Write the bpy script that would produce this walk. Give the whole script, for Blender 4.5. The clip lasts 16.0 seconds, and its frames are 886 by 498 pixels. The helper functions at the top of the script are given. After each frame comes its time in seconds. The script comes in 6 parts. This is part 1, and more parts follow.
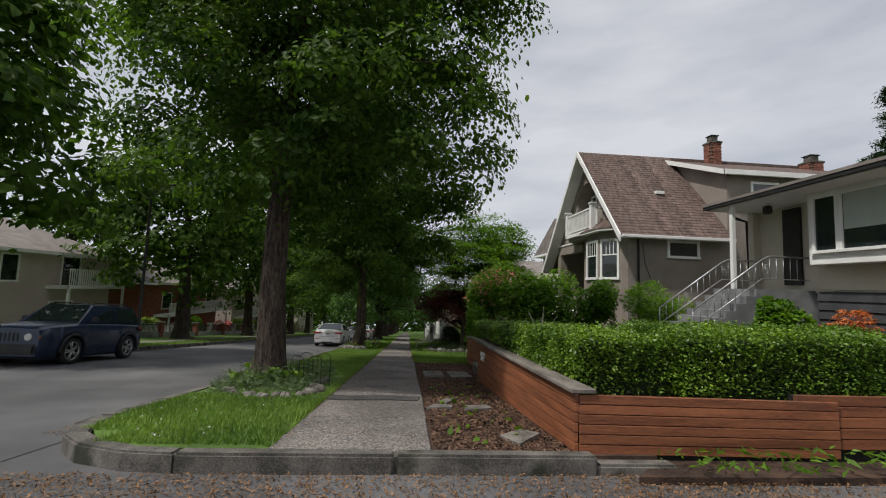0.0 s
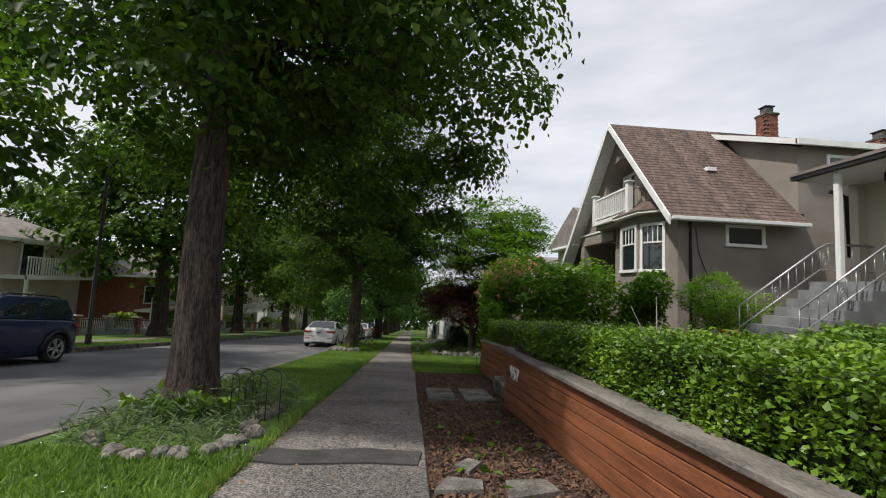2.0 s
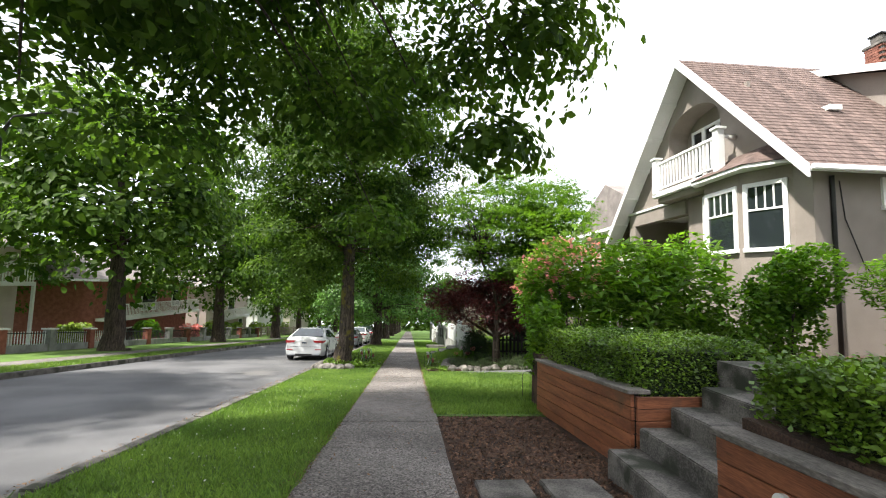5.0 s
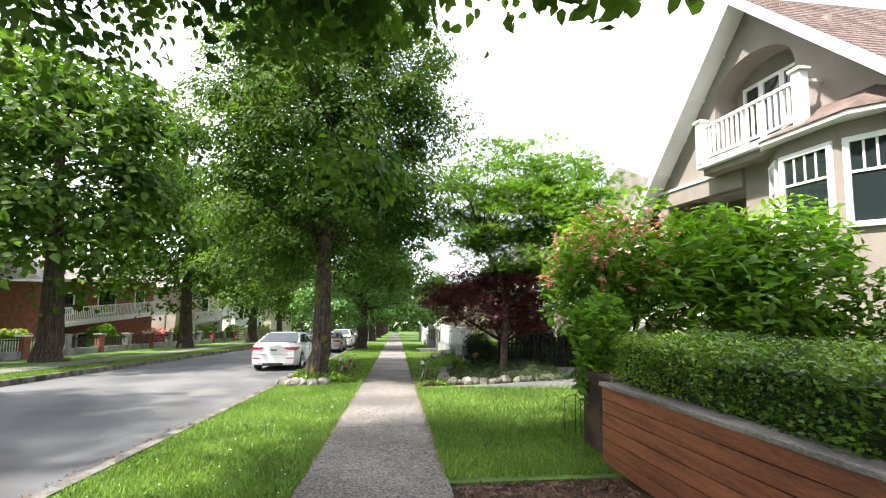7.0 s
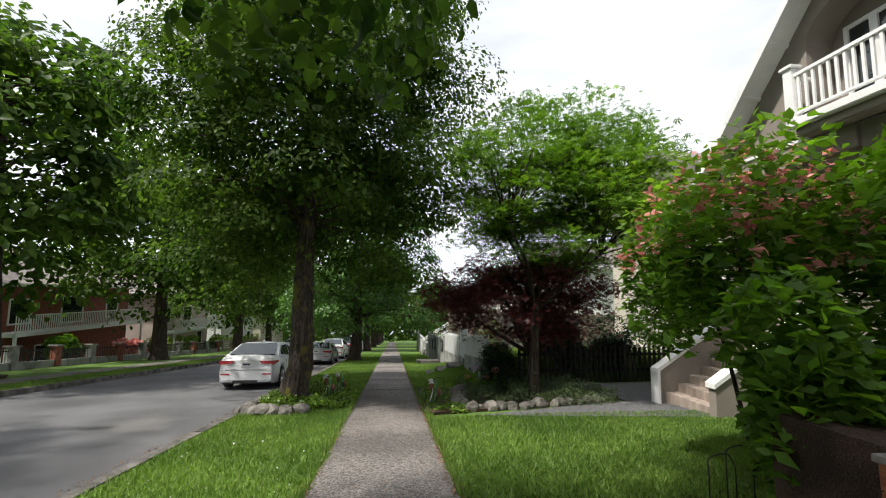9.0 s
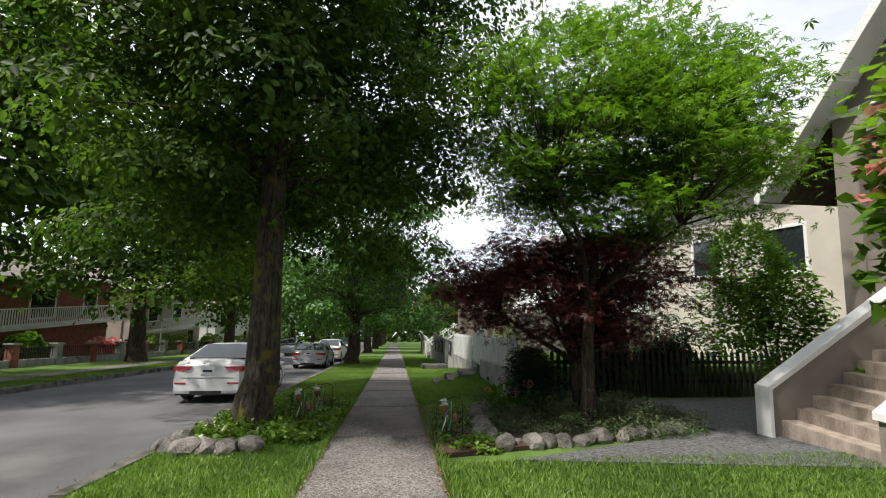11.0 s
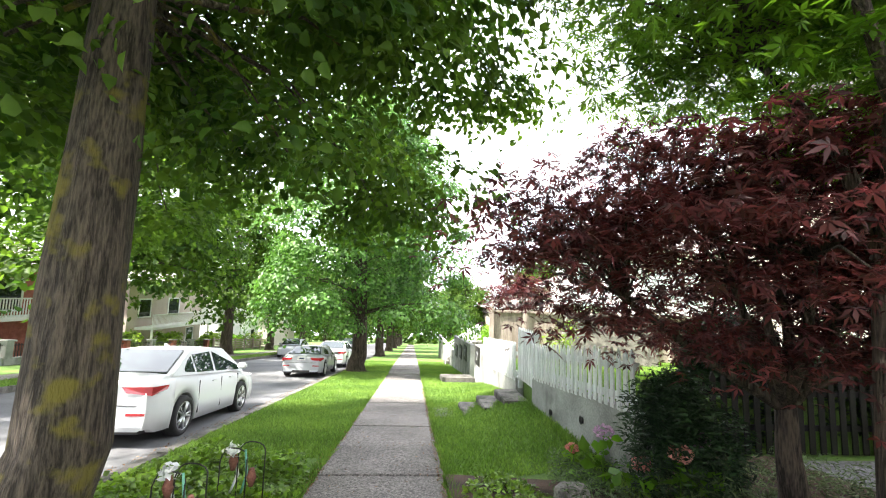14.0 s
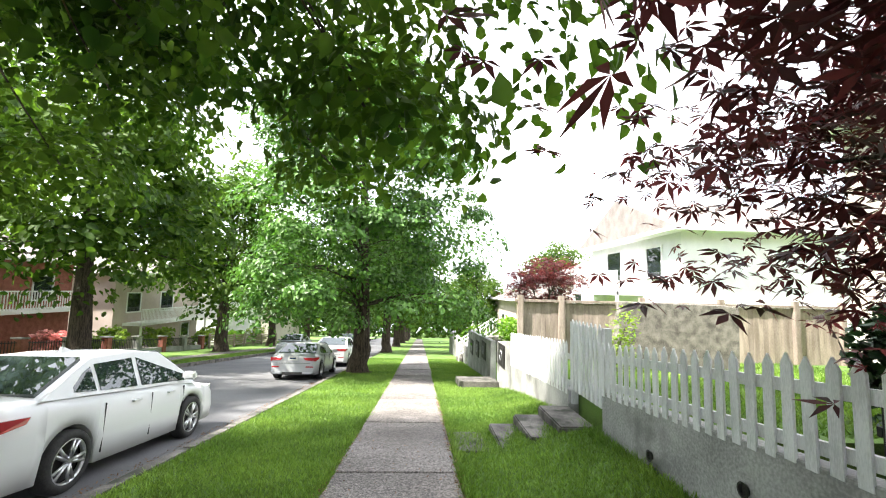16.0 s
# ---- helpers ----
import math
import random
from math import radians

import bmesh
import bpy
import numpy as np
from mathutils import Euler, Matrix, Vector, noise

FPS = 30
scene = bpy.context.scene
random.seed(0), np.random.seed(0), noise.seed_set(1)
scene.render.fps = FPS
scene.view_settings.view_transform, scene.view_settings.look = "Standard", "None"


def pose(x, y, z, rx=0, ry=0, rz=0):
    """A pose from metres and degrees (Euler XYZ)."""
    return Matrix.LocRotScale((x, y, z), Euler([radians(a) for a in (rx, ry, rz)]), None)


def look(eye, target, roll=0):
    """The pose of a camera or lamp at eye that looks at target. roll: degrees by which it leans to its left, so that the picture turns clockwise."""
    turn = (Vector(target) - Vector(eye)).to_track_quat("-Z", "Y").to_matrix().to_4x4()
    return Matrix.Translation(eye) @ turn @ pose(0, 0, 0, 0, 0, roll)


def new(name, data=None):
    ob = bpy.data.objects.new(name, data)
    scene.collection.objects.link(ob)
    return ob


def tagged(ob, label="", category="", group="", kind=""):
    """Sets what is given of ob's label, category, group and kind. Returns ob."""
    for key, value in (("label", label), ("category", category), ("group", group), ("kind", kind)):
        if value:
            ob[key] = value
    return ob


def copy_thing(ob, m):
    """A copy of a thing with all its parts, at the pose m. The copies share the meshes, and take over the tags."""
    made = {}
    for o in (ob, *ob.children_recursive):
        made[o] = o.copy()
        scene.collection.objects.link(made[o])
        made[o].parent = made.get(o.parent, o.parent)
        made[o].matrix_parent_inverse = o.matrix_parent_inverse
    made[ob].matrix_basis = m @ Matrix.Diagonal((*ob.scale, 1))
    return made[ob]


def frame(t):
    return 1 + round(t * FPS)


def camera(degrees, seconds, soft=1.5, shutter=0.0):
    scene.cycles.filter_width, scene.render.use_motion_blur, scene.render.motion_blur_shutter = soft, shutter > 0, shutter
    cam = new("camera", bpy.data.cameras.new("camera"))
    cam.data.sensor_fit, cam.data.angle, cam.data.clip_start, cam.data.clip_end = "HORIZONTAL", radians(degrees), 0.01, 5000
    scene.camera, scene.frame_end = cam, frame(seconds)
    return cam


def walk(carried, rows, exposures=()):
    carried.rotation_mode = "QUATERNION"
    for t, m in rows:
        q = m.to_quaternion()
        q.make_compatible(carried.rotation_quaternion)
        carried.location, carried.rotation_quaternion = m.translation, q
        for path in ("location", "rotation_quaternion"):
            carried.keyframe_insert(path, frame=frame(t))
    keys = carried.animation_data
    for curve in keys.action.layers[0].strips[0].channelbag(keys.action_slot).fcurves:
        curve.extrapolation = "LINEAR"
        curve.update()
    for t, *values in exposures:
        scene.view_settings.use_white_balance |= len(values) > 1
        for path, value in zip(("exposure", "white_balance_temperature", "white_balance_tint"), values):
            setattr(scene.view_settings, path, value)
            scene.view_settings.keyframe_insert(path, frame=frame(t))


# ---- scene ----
cam = camera(92.3, 16.0, soft=1.1)
METRES, EYE, TILT, LEAN, TURN = 23.0, 1.087, 0.0, 0.0, -4.3
ROWS = [
    (0.0, 0.0, 0.0, 0.0, -0.19, 5.18, -2.14),
    (0.5, -0.0013, 0.0308, -0.0016, 0.02, 5.26, -2.21),
    (1.0, -0.001, 0.0631, -0.0038, 0.05, 5.23, -2.47),
    (1.5, -0.0045, 0.0951, -0.0066, 0.12, 5.21, -2.63),
    (2.0, -0.0064, 0.1276, -0.0094, 0.15, 4.97, -2.74),
    (2.5, -0.0106, 0.1601, -0.0121, 0.32, 4.98, -2.73),
    (3.0, -0.0135, 0.1937, -0.0131, 0.36, 4.91, -2.36),
    (3.5, -0.0187, 0.2223, -0.0108, 0.48, 4.91, -1.8),
    (4.0, -0.0255, 0.2521, -0.0132, 0.44, 4.83, -1.65),
    (6.5, -0.0411, 0.4066, -0.0208, -1.39, 4.88, -0.81),
    (7.0, -0.0447, 0.4359, -0.0247, -1.76, 4.89, -0.79),
    (7.5, -0.0485, 0.4665, -0.0271, -1.84, 5.24, -0.83),
    (8.0, -0.0536, 0.4952, -0.0306, -2.07, 5.52, -0.69),
    (8.5, -0.0566, 0.5261, -0.0329, -2.39, 5.77, -0.63),
    (9.0, -0.0593, 0.5556, -0.0372, -2.38, 6.04, -0.57),
    (11.5, -0.0655, 0.7106, -0.0526, -1.72, 6.23, -1.09),
    (12.0, -0.0673, 0.7422, -0.0561, -1.57, 6.11, -1.1),
    (12.5, -0.0659, 0.7753, -0.0588, -1.37, 6.18, -1.3),
    (13.0, -0.0671, 0.8065, -0.0613, -0.83, 6.03, -1.27),
    (13.5, -0.0686, 0.8399, -0.0624, -0.22, 6.28, -1.59),
    (14.0, -0.0723, 0.87, -0.0642, 0.41, 6.42, -1.84),
    (14.5, -0.0742, 0.9009, -0.0654, 1.25, 6.16, -1.9),
    (15.0, -0.0788, 0.931, -0.068, 1.78, 5.88, -1.66),
    (15.5, -0.08, 0.9622, -0.0705, 2.47, 5.53, -1.43),
    (16.0, -0.0845, 0.991, -0.0732, 1.42, 5.58, -1.42),
]
EXPOSURES = [(0.0, -0.4), (2.0, -0.05), (4.0, 0.75), (6.3, 1.9), (7.1, 1.8), (8.0, 1.0), (9.0, 0.5), (11.5, 0.5), (12.5, 1.3), (13.5, 2.25), (14.3, 2.75), (15.2, 2.6), (16.0, 2.3)]
walk(cam, [(t, pose(0, 0, EYE, TILT, LEAN, TURN) @ pose(METRES * x, METRES * y, METRES * z, 90 + pitch, roll, yaw)) for t, x, y, z, yaw, pitch, roll in ROWS], EXPOSURES)

# ---- light: bright hazy sun from behind on the street side, cloudy sky ----
SUN_EL, SUN_AZ = radians(58), radians(246)   # azimuth clockwise from +y
world = bpy.data.worlds.new("world")
scene.world = world
world.use_nodes = True
wn, wl = world.node_tree.nodes, world.node_tree.links
wn.clear()
sky = wn.new("ShaderNodeTexSky")
sky.sky_type, sky.sun_disc, sky.sun_elevation, sky.sun_rotation = "NISHITA", False, SUN_EL, SUN_AZ
wtc = wn.new("ShaderNodeTexCoord")
wmap = wn.new("ShaderNodeMapping")
wmap.inputs["Scale"].default_value = (1.2, 1.2, 4.0)
wcl = wn.new("ShaderNodeTexNoise")
wcl.inputs["Scale"].default_value, wcl.inputs["Detail"].default_value = 2.2, 7
wramp = wn.new("ShaderNodeValToRGB")
wramp.color_ramp.elements[0].position, wramp.color_ramp.elements[0].color = 0.32, (5.7, 6.0, 6.7, 1)
wramp.color_ramp.elements[1].position, wramp.color_ramp.elements[1].color = 0.62, (8.4, 8.5, 8.9, 1)
wmix = wn.new("ShaderNodeMix")
wmix.data_type = "RGBA"
wmix.inputs["Factor"].default_value = 0.88
bg = wn.new("ShaderNodeBackground")
bg.inputs["Strength"].default_value = 0.115
wo = wn.new("ShaderNodeOutputWorld")
wl.new(wtc.outputs["Generated"], wmap.inputs["Vector"])
wl.new(wmap.outputs[0], wcl.inputs["Vector"])
wl.new(wcl.outputs["Fac"], wramp.inputs[0])
wl.new(sky.outputs[0], wmix.inputs[6])
wl.new(wramp.outputs[0], wmix.inputs[7])
wl.new(wmix.outputs[2], bg.inputs["Color"])
wl.new(bg.outputs[0], wo.inputs["Surface"])
sun = new("sun", bpy.data.lights.new("sun", "SUN"))
sun.data.energy, sun.data.angle, sun.data.color = 4.3, radians(2.0), (1.0, 0.95, 0.87)
sx, sy = math.sin(SUN_AZ), math.cos(SUN_AZ)
sun.matrix_world = look((sx * 40, sy * 40, 60), (sx * 40 - sx * math.cos(SUN_EL), sy * 40 - sy * math.cos(SUN_EL), 60 - math.sin(SUN_EL)))


# ---- materials ----
def mat(name, c1, c2, scale=4.0, rough=0.8, bump=0.3, fine=60.0, stretch=(1, 1, 1), metal=0.0, vary="", amount=0.25, blot=None, translucent=0.0, dist=0.01, spec=0.4):
    """Two-scale noise material; vary: "island" or "object" shifts the value of each piece; blot: a third colour in patches."""
    m = bpy.data.materials.new(name)
    m.use_nodes = True
    n, l = m.node_tree.nodes, m.node_tree.links
    b = n["Principled BSDF"]
    geo = n.new("ShaderNodeNewGeometry")
    mp = n.new("ShaderNodeMapping")
    mp.inputs["Scale"].default_value = stretch
    l.new(geo.outputs["Position"], mp.inputs["Vector"])
    big, small = n.new("ShaderNodeTexNoise"), n.new("ShaderNodeTexNoise")
    for t, s in ((big, scale), (small, fine)):
        t.inputs["Scale"].default_value, t.inputs["Detail"].default_value = s, 5
        l.new(mp.outputs[0], t.inputs["Vector"])
    add = n.new("ShaderNodeMath")
    add.operation = "MULTIPLY_ADD"
    add.inputs[1].default_value = 0.45
    l.new(small.outputs["Fac"], add.inputs[0])
    mul = n.new("ShaderNodeMath")
    mul.operation = "MULTIPLY"
    mul.inputs[1].default_value = 0.55
    l.new(big.outputs["Fac"], mul.inputs[0])
    l.new(mul.outputs[0], add.inputs[2])
    ramp = n.new("ShaderNodeValToRGB")
    e = ramp.color_ramp.elements
    e[0].position, e[0].color, e[1].position, e[1].color = 0.40, (*c1, 1), 0.61, (*c2, 1)
    l.new(add.outputs[0], ramp.inputs[0])
    col = ramp.outputs[0]
    if blot:
        bt = n.new("ShaderNodeTexNoise")
        bt.inputs["Scale"].default_value, bt.inputs["Detail"].default_value = scale * 0.6, 6
        l.new(geo.outputs["Position"], bt.inputs["Vector"])
        br = n.new("ShaderNodeValToRGB")
        br.color_ramp.elements[0].position, br.color_ramp.elements[1].position = blot[1], blot[1] + 0.1
        l.new(bt.outputs["Fac"], br.inputs[0])
        mx = n.new("ShaderNodeMix")
        mx.data_type = "RGBA"
        l.new(br.outputs[0], mx.inputs["Factor"])
        l.new(col, mx.inputs[6])
        mx.inputs[7].default_value = (*blot[0], 1)
        col = mx.outputs[2]
    if vary:
        hs = n.new("ShaderNodeHueSaturation")
        src = geo.outputs["Random Per Island"] if vary == "island" else n.new("ShaderNodeObjectInfo").outputs["Random"]
        mr = n.new("ShaderNodeMapRange")
        mr.inputs["To Min"].default_value, mr.inputs["To Max"].default_value = 1 - amount, 1 + amount
        l.new(src, mr.inputs["Value"])
        l.new(mr.outputs[0], hs.inputs["Value"])
        l.new(col, hs.inputs["Color"])
        col = hs.outputs[0]
    l.new(col, b.inputs["Base Color"])
    b.inputs["Roughness"].default_value, b.inputs["Metallic"].default_value = rough, metal
    b.inputs["Specular IOR Level"].default_value = spec
    if bump:
        bp = n.new("ShaderNodeBump")
        bp.inputs["Strength"].default_value, bp.inputs["Distance"].default_value = bump, dist
        l.new(add.outputs[0], bp.inputs["Height"])
        l.new(bp.outputs[0], b.inputs["Normal"])
    if translucent:
        tr, ms = n.new("ShaderNodeBsdfTranslucent"), n.new("ShaderNodeMixShader")
        hs2 = n.new("ShaderNodeHueSaturation")
        hs2.inputs["Value"].default_value, hs2.inputs["Saturation"].default_value = 1.5, 1.1
        l.new(col, hs2.inputs["Color"])
        l.new(hs2.outputs[0], tr.inputs["Color"])
        ms.inputs[0].default_value = translucent
        l.new(b.outputs[0], ms.inputs[1])
        l.new(tr.outputs[0], ms.inputs[2])
        l.new(ms.outputs[0], n["Material Output"].inputs["Surface"])
    return m


def glass(name, tint, rough=0.03):
    m = bpy.data.materials.new(name)
    m.use_nodes = True
    b = m.node_tree.nodes["Principled BSDF"]
    b.inputs["Base Color"].default_value, b.inputs["Roughness"].default_value = (*tint, 1), rough
    b.inputs["Specular IOR Level"].default_value = 0.8
    return m


def aggregate(name, base, pale, dark, cell=70.0):
    """Exposed-aggregate concrete: pebbles of mixed tone in a cement bed, with broad stains."""
    m = mat(name, base, pale, 0.9, 0.92, 0, 26, vary="object", amount=0.05, blot=(dark, 0.6))
    n, l = m.node_tree.nodes, m.node_tree.links
    b = n["Principled BSDF"]
    col = b.inputs["Base Color"].links[0].from_socket
    geo = n.new("ShaderNodeNewGeometry")
    vo = n.new("ShaderNodeTexVoronoi")
    vo.inputs["Scale"].default_value = cell
    l.new(geo.outputs["Position"], vo.inputs["Vector"])
    sep = n.new("ShaderNodeSeparateColor")
    l.new(vo.outputs["Color"], sep.inputs[0])
    mr = n.new("ShaderNodeMapRange")
    mr.inputs["To Min"].default_value, mr.inputs["To Max"].default_value = 0.35, 1.75
    l.new(sep.outputs[0], mr.inputs["Value"])
    hs = n.new("ShaderNodeHueSaturation")
    l.new(mr.outputs[0], hs.inputs["Value"])
    l.new(col, hs.inputs["Color"])
    l.new(hs.outputs[0], b.inputs["Base Color"])
    bp = n.new("ShaderNodeBump")
    bp.invert = True
    bp.inputs["Strength"].default_value, bp.inputs["Distance"].default_value = 0.8, 0.006
    l.new(vo.outputs["Distance"], bp.inputs["Height"])
    l.new(bp.outputs[0], b.inputs["Normal"])
    return m


ASPHALT = mat("asphalt", (0.07, 0.07, 0.074), (0.15, 0.15, 0.155), 0.5, 0.85, 0.5, 170, blot=((0.16, 0.155, 0.15), 0.62))
CONCRETE = aggregate("pavement_concrete", (0.105, 0.094, 0.087), (0.20, 0.181, 0.168), (0.135, 0.12, 0.11))
PATCH = mat("tar_patch", (0.03, 0.03, 0.03), (0.07, 0.068, 0.065), 3, 0.9, 0.8, 60)
KERB = mat("kerb_concrete", (0.06, 0.056, 0.05), (0.19, 0.175, 0.158), 4, 0.9, 0.9, 60, blot=((0.035, 0.038, 0.026), 0.53), vary="object", amount=0.1)
WALLCON = mat("wall_concrete", (0.20, 0.20, 0.192), (0.38, 0.38, 0.36), 1.6, 0.9, 0.6, 40, blot=((0.13, 0.13, 0.122), 0.56))
LAWN = mat("lawn_soil", (0.05, 0.10, 0.015), (0.12, 0.21, 0.035), 1.5, 0.95, 0.8, 90, dist=0.03)
SOIL = mat("bark_mulch", (0.022, 0.013, 0.009), (0.10, 0.058, 0.04), 3, 0.95, 1.0, 70, dist=0.03)
CHIP = mat("mulch_chip", (0.05, 0.028, 0.018), (0.17, 0.095, 0.06), 9, 0.9, 0.3, 80, vary="island", amount=0.5)
DEBRIS = mat("fallen_litter", (0.10, 0.055, 0.025), (0.25, 0.14, 0.07), 9, 0.9, 0.2, 80, vary="island", amount=0.5)
GRASS = mat("grass_blades", (0.085, 0.16, 0.025), (0.19, 0.295, 0.054), 0.7, 0.6, 0, 20, vary="island", amount=0.35, translucent=0.35)
GRAVEL = mat("gravel", (0.045, 0.045, 0.047), (0.19, 0.19, 0.19), 20, 0.9, 1.0, 60, dist=0.03)
STONE = mat("garden_stone", (0.07, 0.064, 0.056), (0.25, 0.23, 0.205), 5, 0.85, 0.7, 50, vary="object", amount=0.2)
CEDAR = mat("stained_cedar", (0.13, 0.045, 0.022), (0.30, 0.11, 0.05), 2.2, 0.6, 0.35, 26, stretch=(0.5, 0.5, 6), vary="object", amount=0.2, blot=((0.11, 0.06, 0.035), 0.63))
GREYWOOD = mat("weathered_wood", (0.10, 0.09, 0.08), (0.25, 0.225, 0.20), 2, 0.85, 0.6, 30, stretch=(3, 1, 3), vary="object", amount=0.15)
FENCEWOOD = mat("weathered_fence_wood", (0.20, 0.16, 0.13), (0.36, 0.30, 0.255), 2, 0.85, 0.5, 30, stretch=(4, 4, 0.6), vary="object", amount=0.15)
PICKET = mat("painted_picket", (0.48, 0.49, 0.485), (0.68, 0.685, 0.68), 3, 0.6, 0.25, 40, stretch=(3, 3, 0.7), vary="object", amount=0.06)
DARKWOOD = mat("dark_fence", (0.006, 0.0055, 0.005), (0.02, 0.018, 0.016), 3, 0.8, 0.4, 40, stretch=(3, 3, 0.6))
STUCCO = mat("taupe_stucco", (0.215, 0.185, 0.16), (0.285, 0.25, 0.22), 1.1, 0.95, 0.8, 70, dist=0.012)
CREAM = mat("cream_stucco", (0.47, 0.425, 0.36), (0.58, 0.535, 0.46), 1.0, 0.95, 0.4, 80)
WHITE = mat("white_paint", (0.72, 0.72, 0.71), (0.83, 0.83, 0.82), 2, 0.55, 0.1, 40)
SIDING = mat("dark_siding", (0.03, 0.032, 0.036), (0.06, 0.062, 0.068), 2, 0.7, 0.2, 40)
STAIRGREY = mat("grey_stair_paint", (0.14, 0.145, 0.15), (0.24, 0.245, 0.25), 3, 0.7, 0.3, 50)
SHINGLE = mat("brown_shingles", (0.075, 0.052, 0.045), (0.18, 0.127, 0.11), 3.5, 0.95, 0.8, 45, stretch=(2.5, 1, 1), vary="island", amount=0.22)
BRICK = mat("chimney_brick", (0.14, 0.05, 0.035), (0.30, 0.13, 0.09), 5, 0.9, 0.6, 60, vary="object", amount=0.25)
BLACK = mat("black_trim", (0.012, 0.012, 0.013), (0.03, 0.028, 0.027), 4, 0.5, 0.1, 40)
METAL = mat("grey_metal", (0.32, 0.33, 0.34), (0.48, 0.49, 0.5), 5, 0.4, 0.1, 60, metal=0.7)
IRON = mat("dark_iron", (0.02, 0.02, 0.02), (0.05, 0.048, 0.045), 8, 0.6, 0.2, 60, metal=0.4)
GLASSD = glass("window_glass", (0.02, 0.026, 0.028))
BLIND = mat("roller_blind", (0.35, 0.40, 0.36), (0.42, 0.46, 0.42), 2, 0.5, 0.05, 40)
BARK = mat("tree_bark", (0.016, 0.011, 0.009), (0.10, 0.074, 0.058), 6, 0.95, 1.0, 24, stretch=(3, 3, 0.4), dist=0.05, blot=((0.22, 0.22, 0.19), 0.67))
MOSSBARK = mat("mossy_bark", (0.018, 0.013, 0.010), (0.10, 0.078, 0.06), 6, 0.95, 1.0, 24, stretch=(3, 3, 0.4), dist=0.05, blot=((0.13, 0.11, 0.02), 0.55))
LEAF = mat("street_tree_leaf", (0.026, 0.060, 0.010), (0.098, 0.165, 0.026), 0.7, 0.5, 0, 2.5, vary="island", amount=0.25, translucent=0.5, spec=0.15)
MAPLELEAF = mat("green_maple_leaf", (0.055, 0.125, 0.014), (0.15, 0.265, 0.036), 0.6, 0.5, 0, 4, vary="island", amount=0.35, translucent=0.5, spec=0.2)
LEAF2 = mat("fresh_leaf", (0.07, 0.155, 0.016), (0.17, 0.30, 0.04), 0.6, 0.5, 0, 4, vary="island", amount=0.4, translucent=0.5, spec=0.3)
LEAF3 = mat("layered_tree_leaf", (0.04, 0.105, 0.018), (0.11, 0.225, 0.042), 0.6, 0.45, 0, 4, vary="island", amount=0.45, translucent=0.35)
LEAFY = mat("yellow_green_leaf", (0.13, 0.22, 0.03), (0.26, 0.34, 0.06), 0.6, 0.5, 0, 4, vary="island", amount=0.4, translucent=0.4)
HEDGE = mat("hedge_leaf", (0.06, 0.125, 0.012), (0.17, 0.28, 0.03), 1.0, 0.4, 0, 5, vary="island", amount=0.5, translucent=0.25)
SAGE = mat("sage_leaf", (0.05, 0.085, 0.03), (0.13, 0.18, 0.075), 1.2, 0.6, 0, 6, vary="island", amount=0.4, translucent=0.25)
# near-black green: the shade between hedge leaves, put into the colour
HEDGESHADE = mat("hedge_inside_shade", (0.008, 0.014, 0.004), (0.02, 0.035, 0.01), 6, 0.95, 0.8, 30)
REDLEAF = mat("red_maple_leaf", (0.042, 0.014, 0.016), (0.13, 0.034, 0.034), 0.8, 0.42, 0, 5, vary="island", amount=0.5, translucent=0.5, blot=((0.17, 0.04, 0.022), 0.68))
CONIFER = mat("dark_evergreen", (0.008, 0.025, 0.008), (0.03, 0.065, 0.02), 2, 0.6, 0, 8, vary="island", amount=0.4, translucent=0.15)
PINK = mat("pink_bracts", (0.60, 0.20, 0.20), (0.75, 0.38, 0.33), 3, 0.6, 0, 9, vary="island", amount=0.2, translucent=0.3)
ORANGE = mat("orange_leaf", (0.35, 0.09, 0.03), (0.55, 0.2, 0.07), 3, 0.6, 0, 9, vary="island", amount=0.3, translucent=0.3)
YELLOW = mat("yellow_pot", (0.62, 0.33, 0.02), (0.70, 0.40, 0.03), 3, 0.4, 0.05)
CARWHITE = glass("white_car_paint", (0.62, 0.63, 0.635), 0.22)
CARBLUE = glass("dark_blue_car_paint", (0.008, 0.02, 0.06), 0.25)
CARGREY = glass("silver_car_paint", (0.36, 0.37, 0.38), 0.25)
CARDARK = glass("black_car_paint", (0.02, 0.02, 0.022), 0.22)
CARGLASS = glass("car_glass", (0.02, 0.03, 0.028), 0.02)
TYRE = mat("tyre_rubber", (0.012, 0.012, 0.012), (0.03, 0.03, 0.03), 10, 0.8, 0.2)
ALLOY = mat("alloy_rim", (0.45, 0.46, 0.47), (0.55, 0.56, 0.57), 5, 0.3, 0, metal=0.8)
REDLAMP = glass("red_lamp", (0.32, 0.015, 0.02), 0.1)
PLATE = mat("licence_plate", (0.5, 0.5, 0.48), (0.62, 0.62, 0.58), 30, 0.4, 0)
PINKSTUCCO = mat("pink_stucco", (0.44, 0.36, 0.32), (0.54, 0.46, 0.41), 1, 0.95, 0.3)
BRICKRED = mat("red_brick_wall", (0.20, 0.065, 0.045), (0.32, 0.12, 0.09), 4, 0.9, 0.4)
GREYROOF = mat("grey_roof", (0.16, 0.14, 0.13), (0.26, 0.23, 0.21), 2, 0.9, 0.5, 40)

# ---- building blocks ----
S = -0.0975          # the street falls along +y


def G(y):
    return S * y


def part(name, bm, material, parent=None, label=""):
    me = bpy.data.meshes.new(name)
    bm.to_mesh(me)
    bm.free()
    me.materials.append(material)
    ob = new(name, me)
    ob.parent = parent
    if label:
        ob["label"] = label
    return ob


